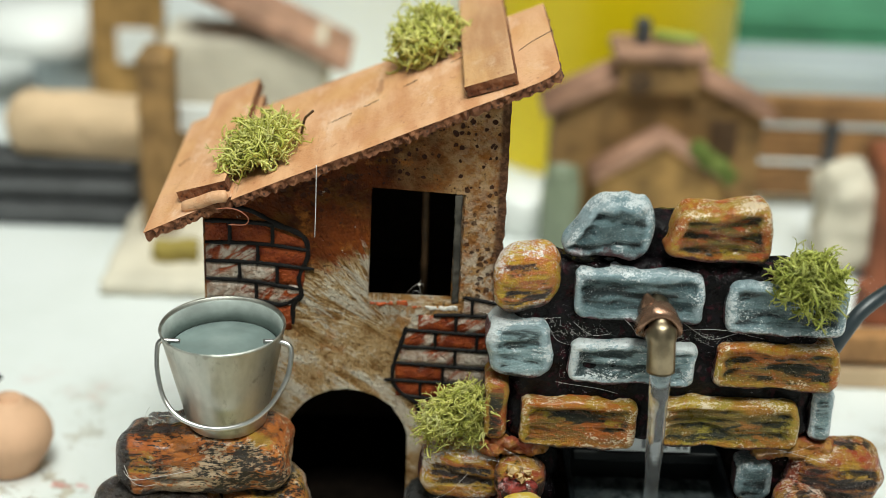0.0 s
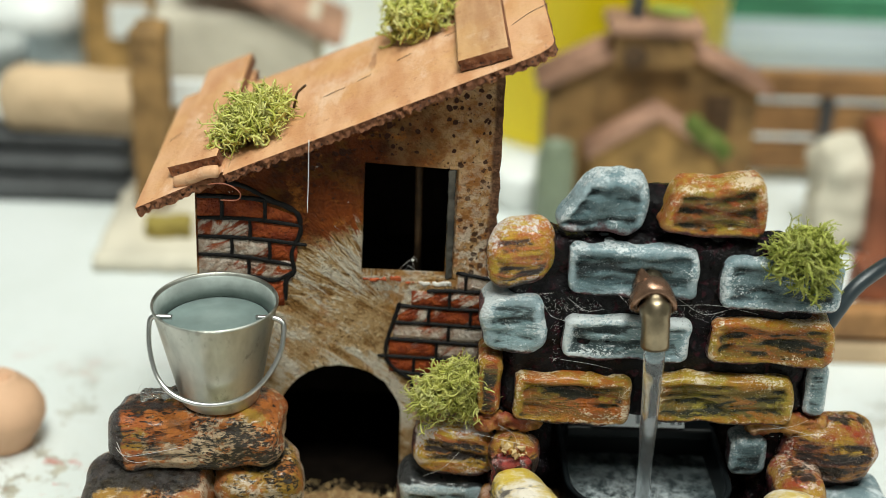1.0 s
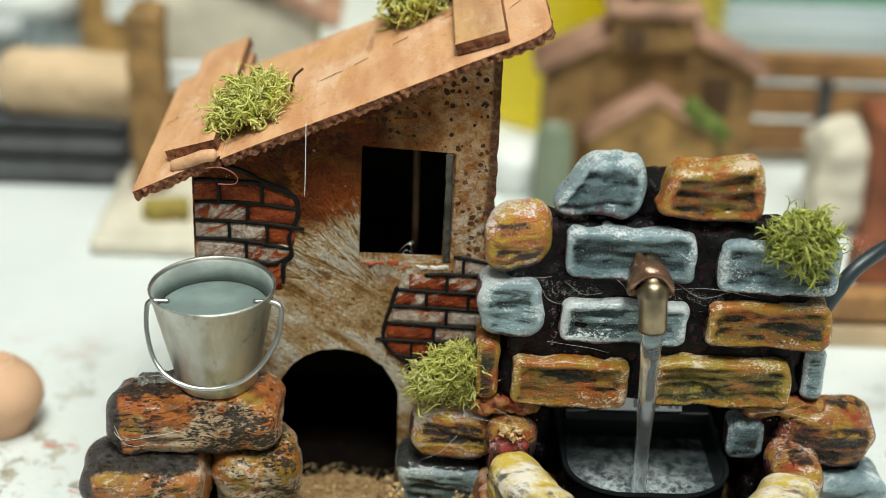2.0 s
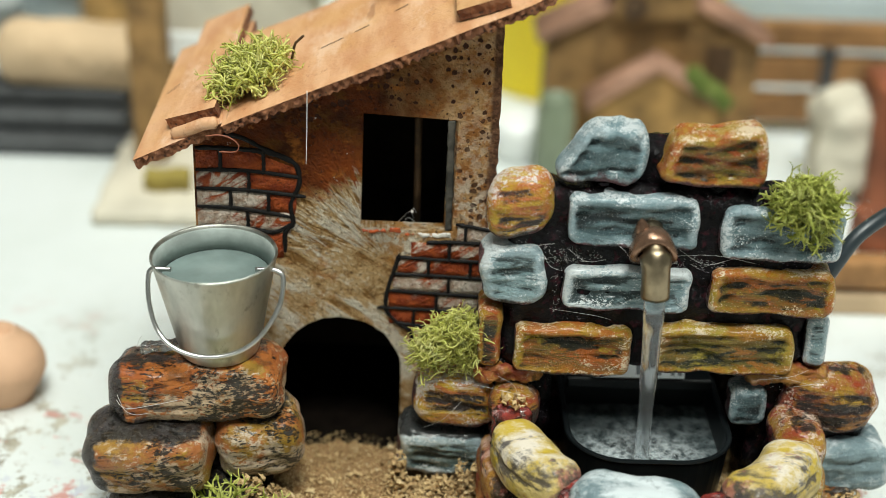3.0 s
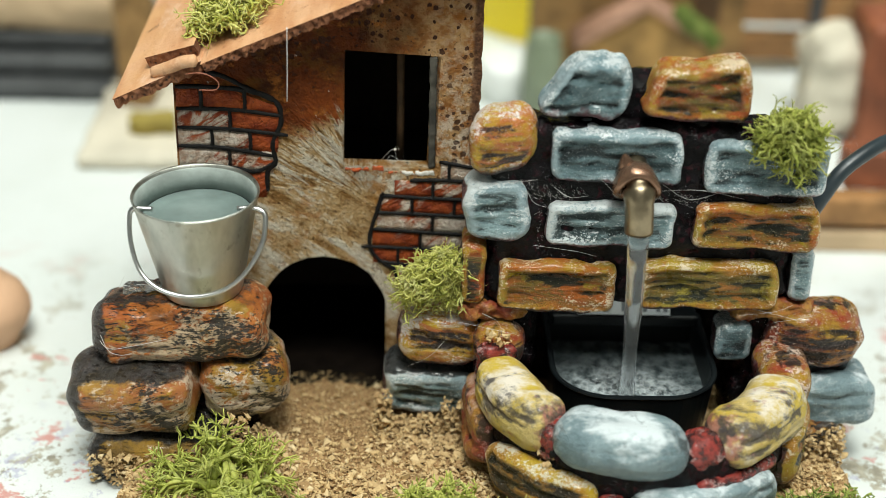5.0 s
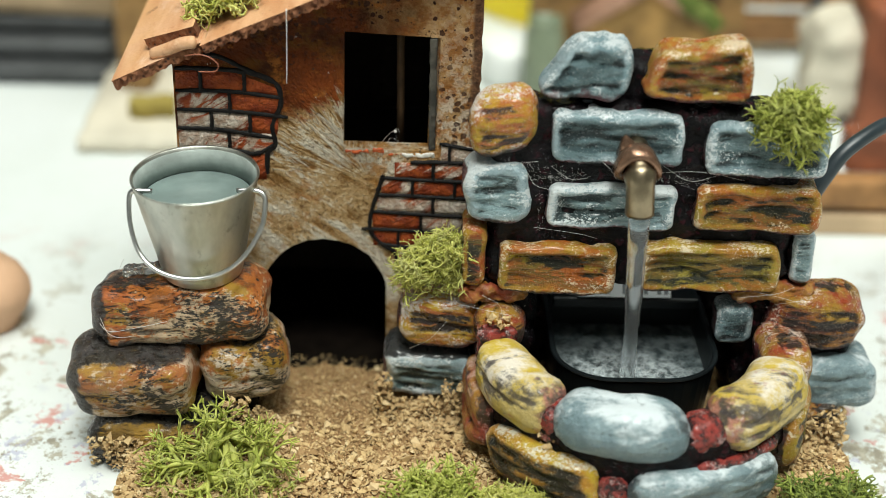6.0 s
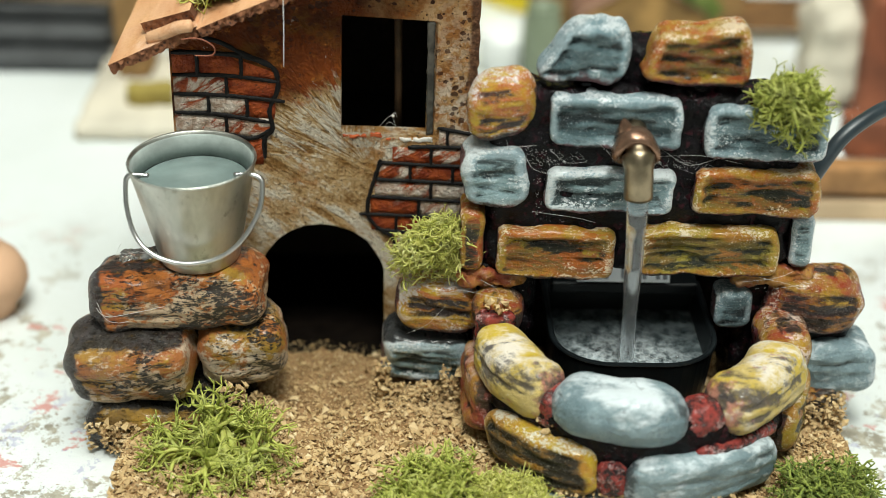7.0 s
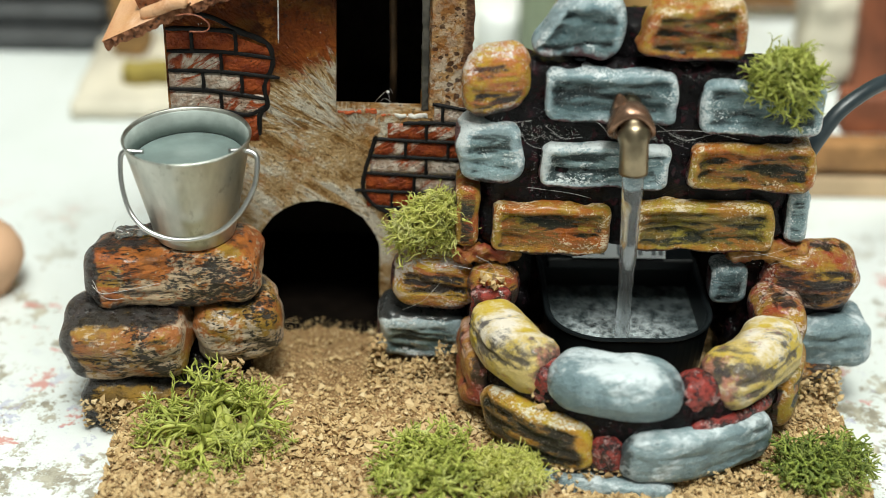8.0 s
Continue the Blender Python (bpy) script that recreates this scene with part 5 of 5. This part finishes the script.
        go = ring_path((a + b) / 2, z, g)
        off = Vector((i * 4.0, 2, 1))
        for n in range(len(v)):
            q = Vector(v[n])
            v[n] = go(q + Vector(d[n]) * (0.8 if mat is MORTAR else 0.45) * fbm(q * 0.5 + off, 3))
        part("grout", as_mesh("grout", v * MM, faces, mat), f)
    # tap
    pipe = spline([(53.4, -14, 77.5), (53.4, -22, 77.6), (53.5, -27, 76.2), (53.6, -29.6, 74.0), (53.8, -30.6, 70.8), (54.0, -30.8, 66.2)], 6)
    tap = part("tap", tube_mesh("tap", pipe, [2.6] * 16 + [3.35, 3.4, 3.35, 3.3, 3.2] + [3.05] * 7 + [3.1] * 3, COPPER, 20), f, "tarnished copper pipe tap")
    ring = lathe_mesh("collar", [(0.01, 3.4), (2.4, 3.2), (4.1, 2.3), (4.9, 0.8), (5.0, -0.9), (4.8, -2.0), (4.2, -2.6), (3.5, -2.5), (3.0, -1.0)], SLEEVE, 36, 0.92)
    for w in ring.vertices:
        q = w.co / MM
        w.co = (q + Vector((q.x * 0.10, q.y * 0.10, 0)) * fbm(q * 0.22, 2) + Vector((0, 0, 1.0 - 0.075 * q.x * q.x))) * MM
    part("collar", ring, tap, "glossy brown resin collar", pose(*P(53.3, -26.4, 75.4), -62, 4, 0))
    part("collar_tip", lathe_mesh("collar_tip", [(0.01, 2.6), (0.7, 2.0), (1.5, 0.5), (2.6, -1.8), (0.01, -1.8)], SLEEVE, 14), tap, "", pose(*P(51.0, -24.6, 79.2), 10, -14, 0))
    # glue threads
    rng = random.Random(12)
    for x0, z0, x1, z1, y0 in ((31, 70, 37, 66, -22), (36, 72, 44, 69.5, -22.4), (45, 75, 49, 71, -23), (58, 71, 78, 69.5, -22.6), (60, 72.5, 72, 70.5, -22.2), (15, 74, 33, 73, -22),
                               (17, 40, 30, 37, -27), (22, 43, 27, 36, -28), (84, 43, 94, 40, -25), (80, 41, 92, 44, -24), (88, 40, 97, 42, -25), (6, 25, 15, 33, -22), (33, 57, 47, 54.5, -22)):
        mid = ((x0 + x1) / 2 + rng.gauss(0, 1), y0 - 0.5, (z0 + z1) / 2 + rng.gauss(0, 1.2))
        part("glue_thread", tube_mesh("glue_thread", spline([(x0, y0 + 1.5, z0), mid, (x1, y0 + 1.5, z1)], 6), 0.028, GLUE, 4), f)

    for cx, cz, rx, rz, n, yy in ((36, 70.5, 8, 1.6, 50, -21.6), (34, 61, 1.2, 5, 12, -21.4), (26, 73, 6, 0.9, 22, -22.4), (64, 69.8, 8, 0.8, 26, -22.4), (26, 39, 6, 3, 12, -24), (90, 41, 8, 3, 12, -23), (98, 84, 2, 5, 8, -22)):
        verts, faces = [], []
        for _ in range(2 * n):
            a, q = rng.random() * 6.283, math.sqrt(rng.random())
            p = Vector((cx + rx * q * math.cos(a), yy + rng.gauss(0, 0.5), cz + rz * q * math.sin(a)))
            d = Vector((rng.gauss(0, 1), rng.gauss(-0.2, 0.5), rng.gauss(0, 0.7))).normalized()
            pts = [p]
            for _ in range(5):
                d = (d + Vector((rng.gauss(0, 1), rng.gauss(0, 1), rng.gauss(0, 1))) * 0.75).normalized()
                pts.append(pts[-1] + d * (0.15 + 0.2 * rng.random()))
            v, g = tube_data(pts, 0.011, 3)
            b = len(verts)
            verts += [w * MM for w in v]
            faces += [tuple(b + i for i in h) for h in g]
        part("glue_fuzz", as_mesh("glue_fuzz", verts, faces, GLUE), f, "white hairs of hot glue")


fountain()


def basin():
    b = thing("pump_basin", (58, -18, 6.5), "black plastic pump tub standing inside the fountain pool", "water basin")
    # D-shaped plan: straight back, rounded front
    def plan(grow):
        x0, x1, y0, y1, r = 38.6 - grow, 76.2 + grow, -35.5 - grow, 1 + grow, 13 + grow
        pts = [(x0, y1)]
        pts += [(x0 + r - r * math.cos(a), y0 + r - r * math.sin(a)) for a in (math.pi / 2 * i / 10 for i in range(11))]
        pts += [(x1 - r + r * math.sin(a), y0 + r - r * math.cos(a)) for a in (math.pi / 2 * i / 10 for i in range(11))]
        return pts + [(x1, y1)]

    levels = ((-2.0, 6.5), (0.0, 26.6), (0.4, 27.0), (0.2, 27.4), (-0.6, 27.4), (-1.0, 27.0), (-2.6, 9.0))
    verts, faces = [], []
    for g, z in levels:
        verts += [(x * MM, y * MM, z * MM) for x, y in plan(g)]
    n = len(plan(0))
    for l in range(len(levels) - 1):
        for i in range(n):
            j = (i + 1) % n
            faces.append((l * n + i, l * n + j, (l + 1) * n + j, (l + 1) * n + i))
    faces.append(tuple(reversed(range(n))))
    faces.append(tuple((len(levels) - 1) * n + i for i in range(n)))
    me = as_mesh("tub", verts, faces, BLACK_PLASTIC, False)
    part("tub", me, b)
    pump = part("pump", slab_mesh("pump", (40, -6, 27.6), (75, 1.5, 30.4), BLACK_PLASTIC, 0.6), b, "black pump housing behind the niche")
    slope = pose(*P(57, -4.2, 32.8), -42, 0, 0)
    part("rating_label", slab_mesh("rating_label", (-11, -0.3, -2.6), (11, 0, 2.6), LABEL_WHITE, 0), pump, "pale paper label with grey print", slope)
    for x in (-9.5, -7, -4, 0, 2.5, 5, 8.2, 9.9):
        part("print_bar", slab_mesh("print_bar", (x - 0.5, -0.42, -1.9), (x + 0.5, -0.31, 1.9), LABEL_GREY, 0), pump, "", slope)
    # water
    pts = plan(-2.3)
    nx = 44
    verts, faces, keep = [], [], {}
    for i in range(nx + 1):
        for j in range(nx + 1):
            x, y = 40.2 + 34.5 * i / nx, -34 + 33 * j / nx
            r = 11.5
            for cx, sgn in ((40.2 + r, -1), (74.7 - r, 1)):
                cy = -34 + r
                if (x - cx) * sgn > 0 and y < cy:
                    q = math.hypot(x - cx, y - cy)
                    lim = r
                    if q > lim:
                        x, y = cx + (x - cx) / q * lim, cy + (y - cy) / q * lim
            near = math.hypot(x - 55.5, y + 24)
            z = 20.2 + 0.25 * fbm(Vector((x, y, 0)) * 0.5, 3) + 0.5 * math.exp(-near / 4) * fbm(Vector((x, y, 3)) * 1.1, 2)
            verts.append((x * MM, y * MM, z * MM))
    w = nx + 1
    for i in range(nx):
        for j in range(nx):
            faces.append((i * w + j, (i + 1) * w + j, (i + 1) * w + j + 1, i * w + j + 1))
    ob = part("pool_water", as_mesh("pool_water", verts, faces, POOL), None)
    tagged(ob, "bubbling grey water in the black plastic tub", "water")
    pool = ob
    stream = spline([(54.0, -31.2, 66.5), (54.2, -31.4, 58), (54.6, -31.0, 46), (55.0, -30, 34), (55.4, -29, 20)], 10)
    rng = random.Random(3)
    rad = []
    for i in range(len(stream)):
        q = i / (len(stream) - 1)
        rad.append((2.45 - 0.95 * q ** 0.7) * (1 + 0.10 * math.sin(q * 17) * q + 0.06 * rng.gauss(0, 1) * q) + (0.8 * max(0, q - 0.9) * 10))
    ob = part("water_stream", tube_mesh("water_stream", stream, rad, WATER, 14), None)
    tagged(ob, "clear stream of water falling from the tap", "water")
    for i in range(60):
        a, q = rng.random() * 6.283, 2 + 9 * rng.random() ** 1.3
        x, y = 56 + q * math.cos(a) * 1.3, -24 + q * math.sin(a) * 0.8
        if not (43 < x < 74 and -31 < y < -4):
            continue
        r = 0.25 + 0.4 * rng.random()
        part("bubble", lathe_mesh("bubble", [(0.01, r), (r * 0.6, r * 0.8), (r * 0.9, r * 0.4), (r, 0), (r * 0.6, -0.2), (0.01, -0.2)], WATER, 8), pool, "", Matrix.Translation(P(x, y, 20.3)))


basin()


def cable():
    pts = spline([(95, -2, 52), (98, -4, 57.5), (100.5, -4, 62.5), (104, -2.5, 67.4), (109, 0, 70.6), (116, 5, 72), (127, 13, 71), (150, 40, 58), (185, 70, 20), (240, 90, 2.4), (420, 120, 2.4)], 10)
    tagged(part("power_cable", tube_mesh("power_cable", pts, 1.8, CABLE, 14), None), "black rubber pump cable leaving behind the fountain", "cable")


cable()

UP_ROOF = (-SLOPE, 0, 1)
moss((-33.5, 10, roof_z(-33.5)), (10.5, 14, 7), MOSS, 620, "tuft of yellow-green moss on the lower roof", 1, UP_ROOF, 8.5, 0.40, curl=0.48)
moss((4.2, 42, roof_z(4.2)), (9.5, 13, 9.5), MOSS, 560, "tuft of yellow-green moss high on the roof", 2, UP_ROOF, 9.0, 0.42, curl=0.46)
moss((85.0, -20, 77.5), (8.2, 5.0, 14.5), MOSS_MID, 640, "bushy green moss on the shoulder of the fountain", 3, (0.05, -0.40, 1), 7.8, 0.33, curl=0.46, forks=(2, 2, 3))
moss((8.2, -15, 35.5), (9.2, 6.0, 19.5), MOSS, 1500, "yellow-green moss between house and fountain", 4, (0, -0.25, 1), 5.6, 0.23, shear=0.32)
moss((-34.5, -44, 6.5), (6.5, 5.5, 2.8), MOSS_MID, 28, "coarse branching green moss at the foot of the stones", 5, (0, -0.15, 1), 14.0, 1.0, 0.34, branching=5, spread=0.62, taper=0.69, shrink=0.86)
moss((13, -58, 6.5), (9, 8, 3.5), MOSS_MID, 62, "branching pale green moss in front of the pool", 6, (0, 0, 1), 10.0, 0.60, 0.6, branching=4, spread=0.7, taper=0.74, shrink=0.86)
moss((28.5, -60, 6.5), (9, 7.5, 6.5), MOSS, 1100, "fluffy yellow-green moss beside the pool", 8, (0, 0, 1), 5.6, 0.24, curl=0.5)
moss((97, -56, 6.5), (7.5, 7, 3.5), MOSS_DEEP, 62, "dark green branching moss at the corner of the base", 7, (0, 0, 1), 9.0, 0.50, 0.6, branching=4, spread=0.7, taper=0.76, shrink=0.86)
tagged(part("moss_stalk", tube_mesh("moss_stalk", spline([(-26.0, 13, roof_z(-26) + 2), (-25.2, 12.6, roof_z(-26) + 5.5), (-24.4, 12.4, roof_z(-26) + 6.6), (-23.2, 12.2, roof_z(-26) + 7.8)], 5), 0.3, STICK, 6), None), "dark dry stalk standing in the roof moss", "moss")


# ---- other models waiting on the table behind ----
CLAY = plain("dull_terracotta", (0.60, 0.37, 0.23), 0.75, 0, 0.12, 60, 0.2)
TANWALL = plain("tan_painted_cork", (0.255, 0.145, 0.052), 0.8, 0, 0.45, 90, 0.4)
OCHREWALL = plain("ochre_painted_cork", (0.33, 0.19, 0.060), 0.8, 0, 0.4, 90, 0.4)
TILE = plain("dull_red_roof_tile", (0.37, 0.205, 0.135), 0.7, 0, 0.35, 90, 0.3)
SLATE = plain("dark_grey_stone_paint", (0.055, 0.058, 0.060), 0.6, 0, 0.3, 60, 0.3)
CREAM = plain("cream_plaster", (0.62, 0.57, 0.46), 0.8, 0, 0.15, 40, 0.4)
BEIGE = plain("pale_cork_bark", (0.58, 0.42, 0.26), 0.8, 0, 0.15, 40, 0.4)
YELLOW_PLASTIC = plain("yellow_plastic", (0.92, 0.71, 0.004), 0.45, 0, 0.03, 20, 0.02)
WHITE_PLASTIC = plain("white_plastic", (0.80, 0.82, 0.80), 0.4, 0, 0.03, 20, 0.02)
BRICKRED = plain("red_brick_paint", (0.26, 0.080, 0.035), 0.7, 0, 0.35, 60, 0.5)
GREEN = plain("green_felt", (0.07, 0.26, 0.14), 0.9, 0, 0.2, 30, 0.3)
WOOD = plain("brown_wood", (0.31, 0.155, 0.055), 0.65, 0, 0.35, 90, 0.3)
PALEGREY = plain("pale_grey_board", (0.42, 0.48, 0.50), 0.6, 0, 0.06, 20, 0.1)


GREYGREEN = plain("grey_green_glaze", (0.20, 0.24, 0.16), 0.4, 0, 0.15, 60, 0.1)
OLIVE = plain("olive_dry_moss", (0.26, 0.20, 0.045), 0.9, 0, 0.3, 80, 0.5)


def clay_jar():
    j = thing("clay_jar", (-101, 28, 0), "small plain terracotta jar with a chipped neck", "jar")
    me = lathe_mesh("body", [(0.01, 0), (7.4, 0), (8.2, 0.8), (8.0, 1.8), (10.2, 5.5), (11.5, 9.5), (11.2, 12.2), (9.4, 15.6), (6.2, 18.6), (4.2, 19.6), (3.6, 20.6), (2.6, 19.4), (0.01, 17)], CLAY, 40)
    part("body", me, j, "", pose(*P(-104.5, 28, 0.2), 0, 4, 0))
    part("twig", tube_mesh("twig", spline([(-106, 28, 18), (-107, 28, 24), (-104.5, 28, 27)], 5), 0.7, SLATE, 6), j, "dark dry twig in the neck")


clay_jar()


def gabled(name, x0, x1, y0, y1, eave, ridge, wall, roof, label, over=3.0, windows=()):
    h = thing(name, ((x0 + x1) / 2, (y0 + y1) / 2, 0), label, "model house", "models on the table")
    xm = (x0 + x1) / 2
    part("wall", extruded("wall", [[(x0, 0), (x1, 0), (x1, eave), (xm, ridge), (x0, eave)]], y0, y1, wall), h)
    t = 2.4
    for s in (-1, 1):
        xe = x0 - over if s < 0 else x1 + over
        ze = eave - over * (ridge - eave) / (xm - x0)
        me = extruded("roof", [[(xe, ze), (xm, ridge), (xm, ridge + t), (xe, ze + t)]], y0 - over, y1 + over, roof)
        part("roof", me, h)
        n = 7
        for i in range(n):
            y = y0 - over + (y1 - y0 + 2 * over) * (i + 0.5) / n
            part("roof_tile", tube_mesh("roof_tile", [(xe, y, ze + t), (xm, y, ridge + t)], 1.2, roof, 8), h)
    for x, z, w, hh in windows:
        part("window", slab_mesh("window", (x - w / 2, y0 - 0.6, z - hh / 2), (x + w / 2, y0 + 0.2, z + hh / 2), STICK, 0.2), h)
    return h


def brown_church():
    gabled("model_house", 50, 126, 200, 216, 47, 66, TANWALL, TILE, "brown model house with red tiled gable roof", 4, ((112, 38, 10, 14),))
    gabled("model_porch", 66, 112, 188, 199.5, 25, 39.5, OCHREWALL, TILE, "low ochre porch with tiled gable", 2.0)
    t = thing("model_tower", (86, 205, 60), "short brown bell tower with red cap", "model house")
    part("wall", slab_mesh("wall", (72, 194, 56), (100, 210, 68), TANWALL, 0.8), t)
    part("roof", slab_mesh("roof", (69, 191, 68), (103, 213, 72.5), TILE, 1.5), t)
    part("chimney", slab_mesh("chimney", (77, 198, 72.5), (82, 204, 81), SLATE, 0.5), t)
    part("ridge_moss", lump_mesh("ridge_moss", (16, 6, 3.5), MOSS_DEEP, 4, 1.4, 1.2, 1.2), t, "green moss along the cap", pose(*P(92, 203, 74), 0, 6, 0))
    part("window", lathe_mesh("window", [(0.01, 0.8), (3.6, 0.8), (4.4, 0.4), (4.4, -0.4), (0.01, -0.4)], STICK, 24), t, "round dark window", pose(*P(79, 193.6, 60), 90, 0, 0))
    g = part("green_tuft", lump_mesh("green_tuft", (7, 5, 22), MOSS_DEEP, 2, 2, 1.5, 1.5), None, "", pose(*P(107, 187, 33), 0, -52, 0))
    tagged(g, "green moss strip on the porch roof", "moss")


brown_church()


def yellow_tub():
    t = thing("yellow_tub", (78, 302, 0), "tall yellow plastic paint tub", "tub")
    at = Matrix.Translation(P(78, 302, 0))
    part("body", lathe_mesh("body", [(0.01, 0), (52, 0), (54, 3), (56, 120), (57, 124), (55, 124), (53, 118), (0.01, 4)], YELLOW_PLASTIC, 64), t, "", at)
    part("rim", lathe_mesh("rim", [(56.2, 112), (58, 113), (58, 122), (56.8, 124.5), (56.2, 122)], YELLOW_PLASTIC, 64), t, "", at)
    c = thing("white_pot", (42, 198, 0), "small white plastic pot", "pot")
    part("body", lathe_mesh("body", [(0.01, 0), (7.5, 0), (9.5, 3), (10.0, 12), (9.0, 16.5), (7.6, 15), (0.01, 14)], WHITE_PLASTIC, 40), c, "", Matrix.Translation(P(41.5, 199, 0)))


yellow_tub()


def left_models():
    # dark stair of stacked slabs
    s = thing("model_stairs", (-130, 205, 0), "dark grey model stairs of stacked slabs", "model stairs", "models on the table")
    for i in range(3):
        part("step", lump_mesh("step", (70 - i * 3, 34 - i * 8, 6.4), SLATE, i + 1, 1.2, 3, 0.4), s, "", Matrix.Translation(P(-134, 204 + i * 4, 3.6 + i * 6.6)))
    b = tagged(part("cork_log", lump_mesh("cork_log", (57, 22, 23), BEIGE, 6, 9, 2.5, 2.5, 0.06), None, "", Matrix.Translation(P(-122, 212, 31))), "pale rounded piece of cork bark on the dark stairs", "cork")
    # house on a pale base
    h = thing("model_cottage", (-72, 160, 0), "tan model cottage on a pale cork base with olive moss", "model house", "models on the table")
    part("base", lump_mesh("base", (44, 66, 6), CREAM, 3, 2.5, 2.5, 0.8), h, "", Matrix.Translation(P(-80, 164, 3.0)))
    part("post", lump_mesh("post", (12, 16, 66), TANWALL, 4, 2.5, 2.5, 1.0), h, "", Matrix.Translation(P(-88, 178, 38)))
    part("white_panel", slab_mesh("white_panel", (-86, 187, 38), (-68, 190, 48), WHITE_PLASTIC, 0.8), h, "white plastered side panel")
    part("moss_patch", lump_mesh("moss_patch", (16, 8, 8), OLIVE, 5, 3, 1.5, 1.2), h, "", Matrix.Translation(P(-79, 150, 9)))
    w = thing("model_barn", (-70, 262, 0), "cream plastered model barn with a brown tiled roof", "model house", "models on the table")
    part("wall", lump_mesh("wall", (62, 30, 60), CREAM, 7, 3, 3, 1.0), w, "", Matrix.Translation(P(-65, 246, 30)))
    part("roof", slab_mesh("roof", (-34, -20, -2.5), (34, 20, 2.5), TILE, 1), w, "", pose(*P(-56, 246, 66), 0, 26, 0))
    part("lower_wall", lump_mesh("lower_wall", (62, 6, 28), TANWALL, 9, 2, 3, 1.0), w, "", Matrix.Translation(P(-65, 228, 14)))
    o = thing("model_arch", (-118, 330, 0), "ochre model wall with an arch", "model house", "models on the table")
    part("wall", slab_mesh("wall", (-138, 300, 0), (-108, 318, 62), OCHREWALL, 2), o)
    # White slab on the wall's face stands for light through the arch.
    part("bright_arch_slab", slab_mesh("bright_arch_slab", (-126, 298.6, 28), (-110, 299.9, 43), WHITE_PLASTIC, 0.6), o, "white slab standing for light through an arch in the wall")
    gp = thing("grey_pot", (-156, 330, 0), "grey-blue pot under a white dish", "pot")
    part("body", lathe_mesh("body", [(0.01, 0), (12, 0), (15, 4), (16.5, 16), (15, 27), (13, 27), (13.5, 16), (0.01, 4)], PALEGREY, 40), gp, "", Matrix.Translation(P(-154, 330, 0.2)))
    t2 = thing("green_glass_pot", (55, 182, 0), "small grey-green pot beside the brown model house", "pot")
    part("body", lathe_mesh("body", [(0.01, 0), (6, 0), (7, 2), (7, 24), (5.8, 28), (6.2, 30), (5, 30), (4.8, 27), (0.01, 20)], GREYGREEN, 32), t2, "", Matrix.Translation(P(53, 184, 0.2)))
    d = thing("white_dish", (-163, 330, 27), "white plastic dish upside down on a grey pot", "dish")
    part("body", lathe_mesh("body", [(0.01, 17), (20, 16), (27, 8), (29, 0), (27.5, 0), (19, 14), (0.01, 15)], WHITE_PLASTIC, 48), d, "", Matrix.Translation(P(-163, 330, 27.3)))


left_models()


def right_models():
    r = thing("model_rock", (158, 178, 0), "white plaster rock with a red brick side", "model rock", "models on the table")
    part("rock", lump_mesh("rock", (22, 30, 37), CREAM, 3, 9, 2, 3.0, 0.07), r, "", Matrix.Translation(P(154, 178, 18.5)))
    part("brick_side", lump_mesh("brick_side", (26, 28, 46), BRICKRED, 5, 3, 2, 1.0, 0.3), r, "", Matrix.Translation(P(172, 170, 23)))
    f = thing("wooden_rack", (190, 240, 0), "brown wooden rack with open shelves", "rack")
    for x in (160, 198, 240):
        part("post", slab_mesh("post", (x - 2.6, 228, 0), (x + 2.6, 233, 36), SLATE, 0.5), f)
    for z, h in ((5, 11), (20, 11), (35, 9.5)):
        part("shelf", slab_mesh("shelf", (132, 229, z), (262, 237, z + h), WOOD, 0.8), f)
    w = thing("wooden_fence", (150, 92, 0), "low brown wooden model fence", "model fence")
    part("rail", slab_mesh("rail", (127, 84, 9), (230, 92, 18), WOOD, 1), w)
    part("rail", slab_mesh("rail", (127, 84, 0), (230, 96, 7), BEIGE, 1), w)
    part("brick_top", slab_mesh("brick_top", (136, 90, 18.2), (230, 100, 30), BRICKRED, 1), w)
    tagged(part("white_board", slab_mesh("white_board", (-62, 372, 0), (22, 378, 130), WHITE_PLASTIC, 1), None), "white board standing upright at the back", "board")
    p = tagged(part("grey_board", slab_mesh("grey_board", (110, 330, 0), (420, 372, 26), PALEGREY, 2), None), "pale grey board leaning at the far side", "board")
    g = thing("green_felt", (265, 460, 0), "folded green felt lying on the table", "cloth")
    for n in range(3):
        part("fold", slab_mesh("fold", (110 + n * 4, 400 + n * 3, 0.3 + n * 10), (420, 520, 9.7 + n * 10), GREEN, 2), g)


right_models()
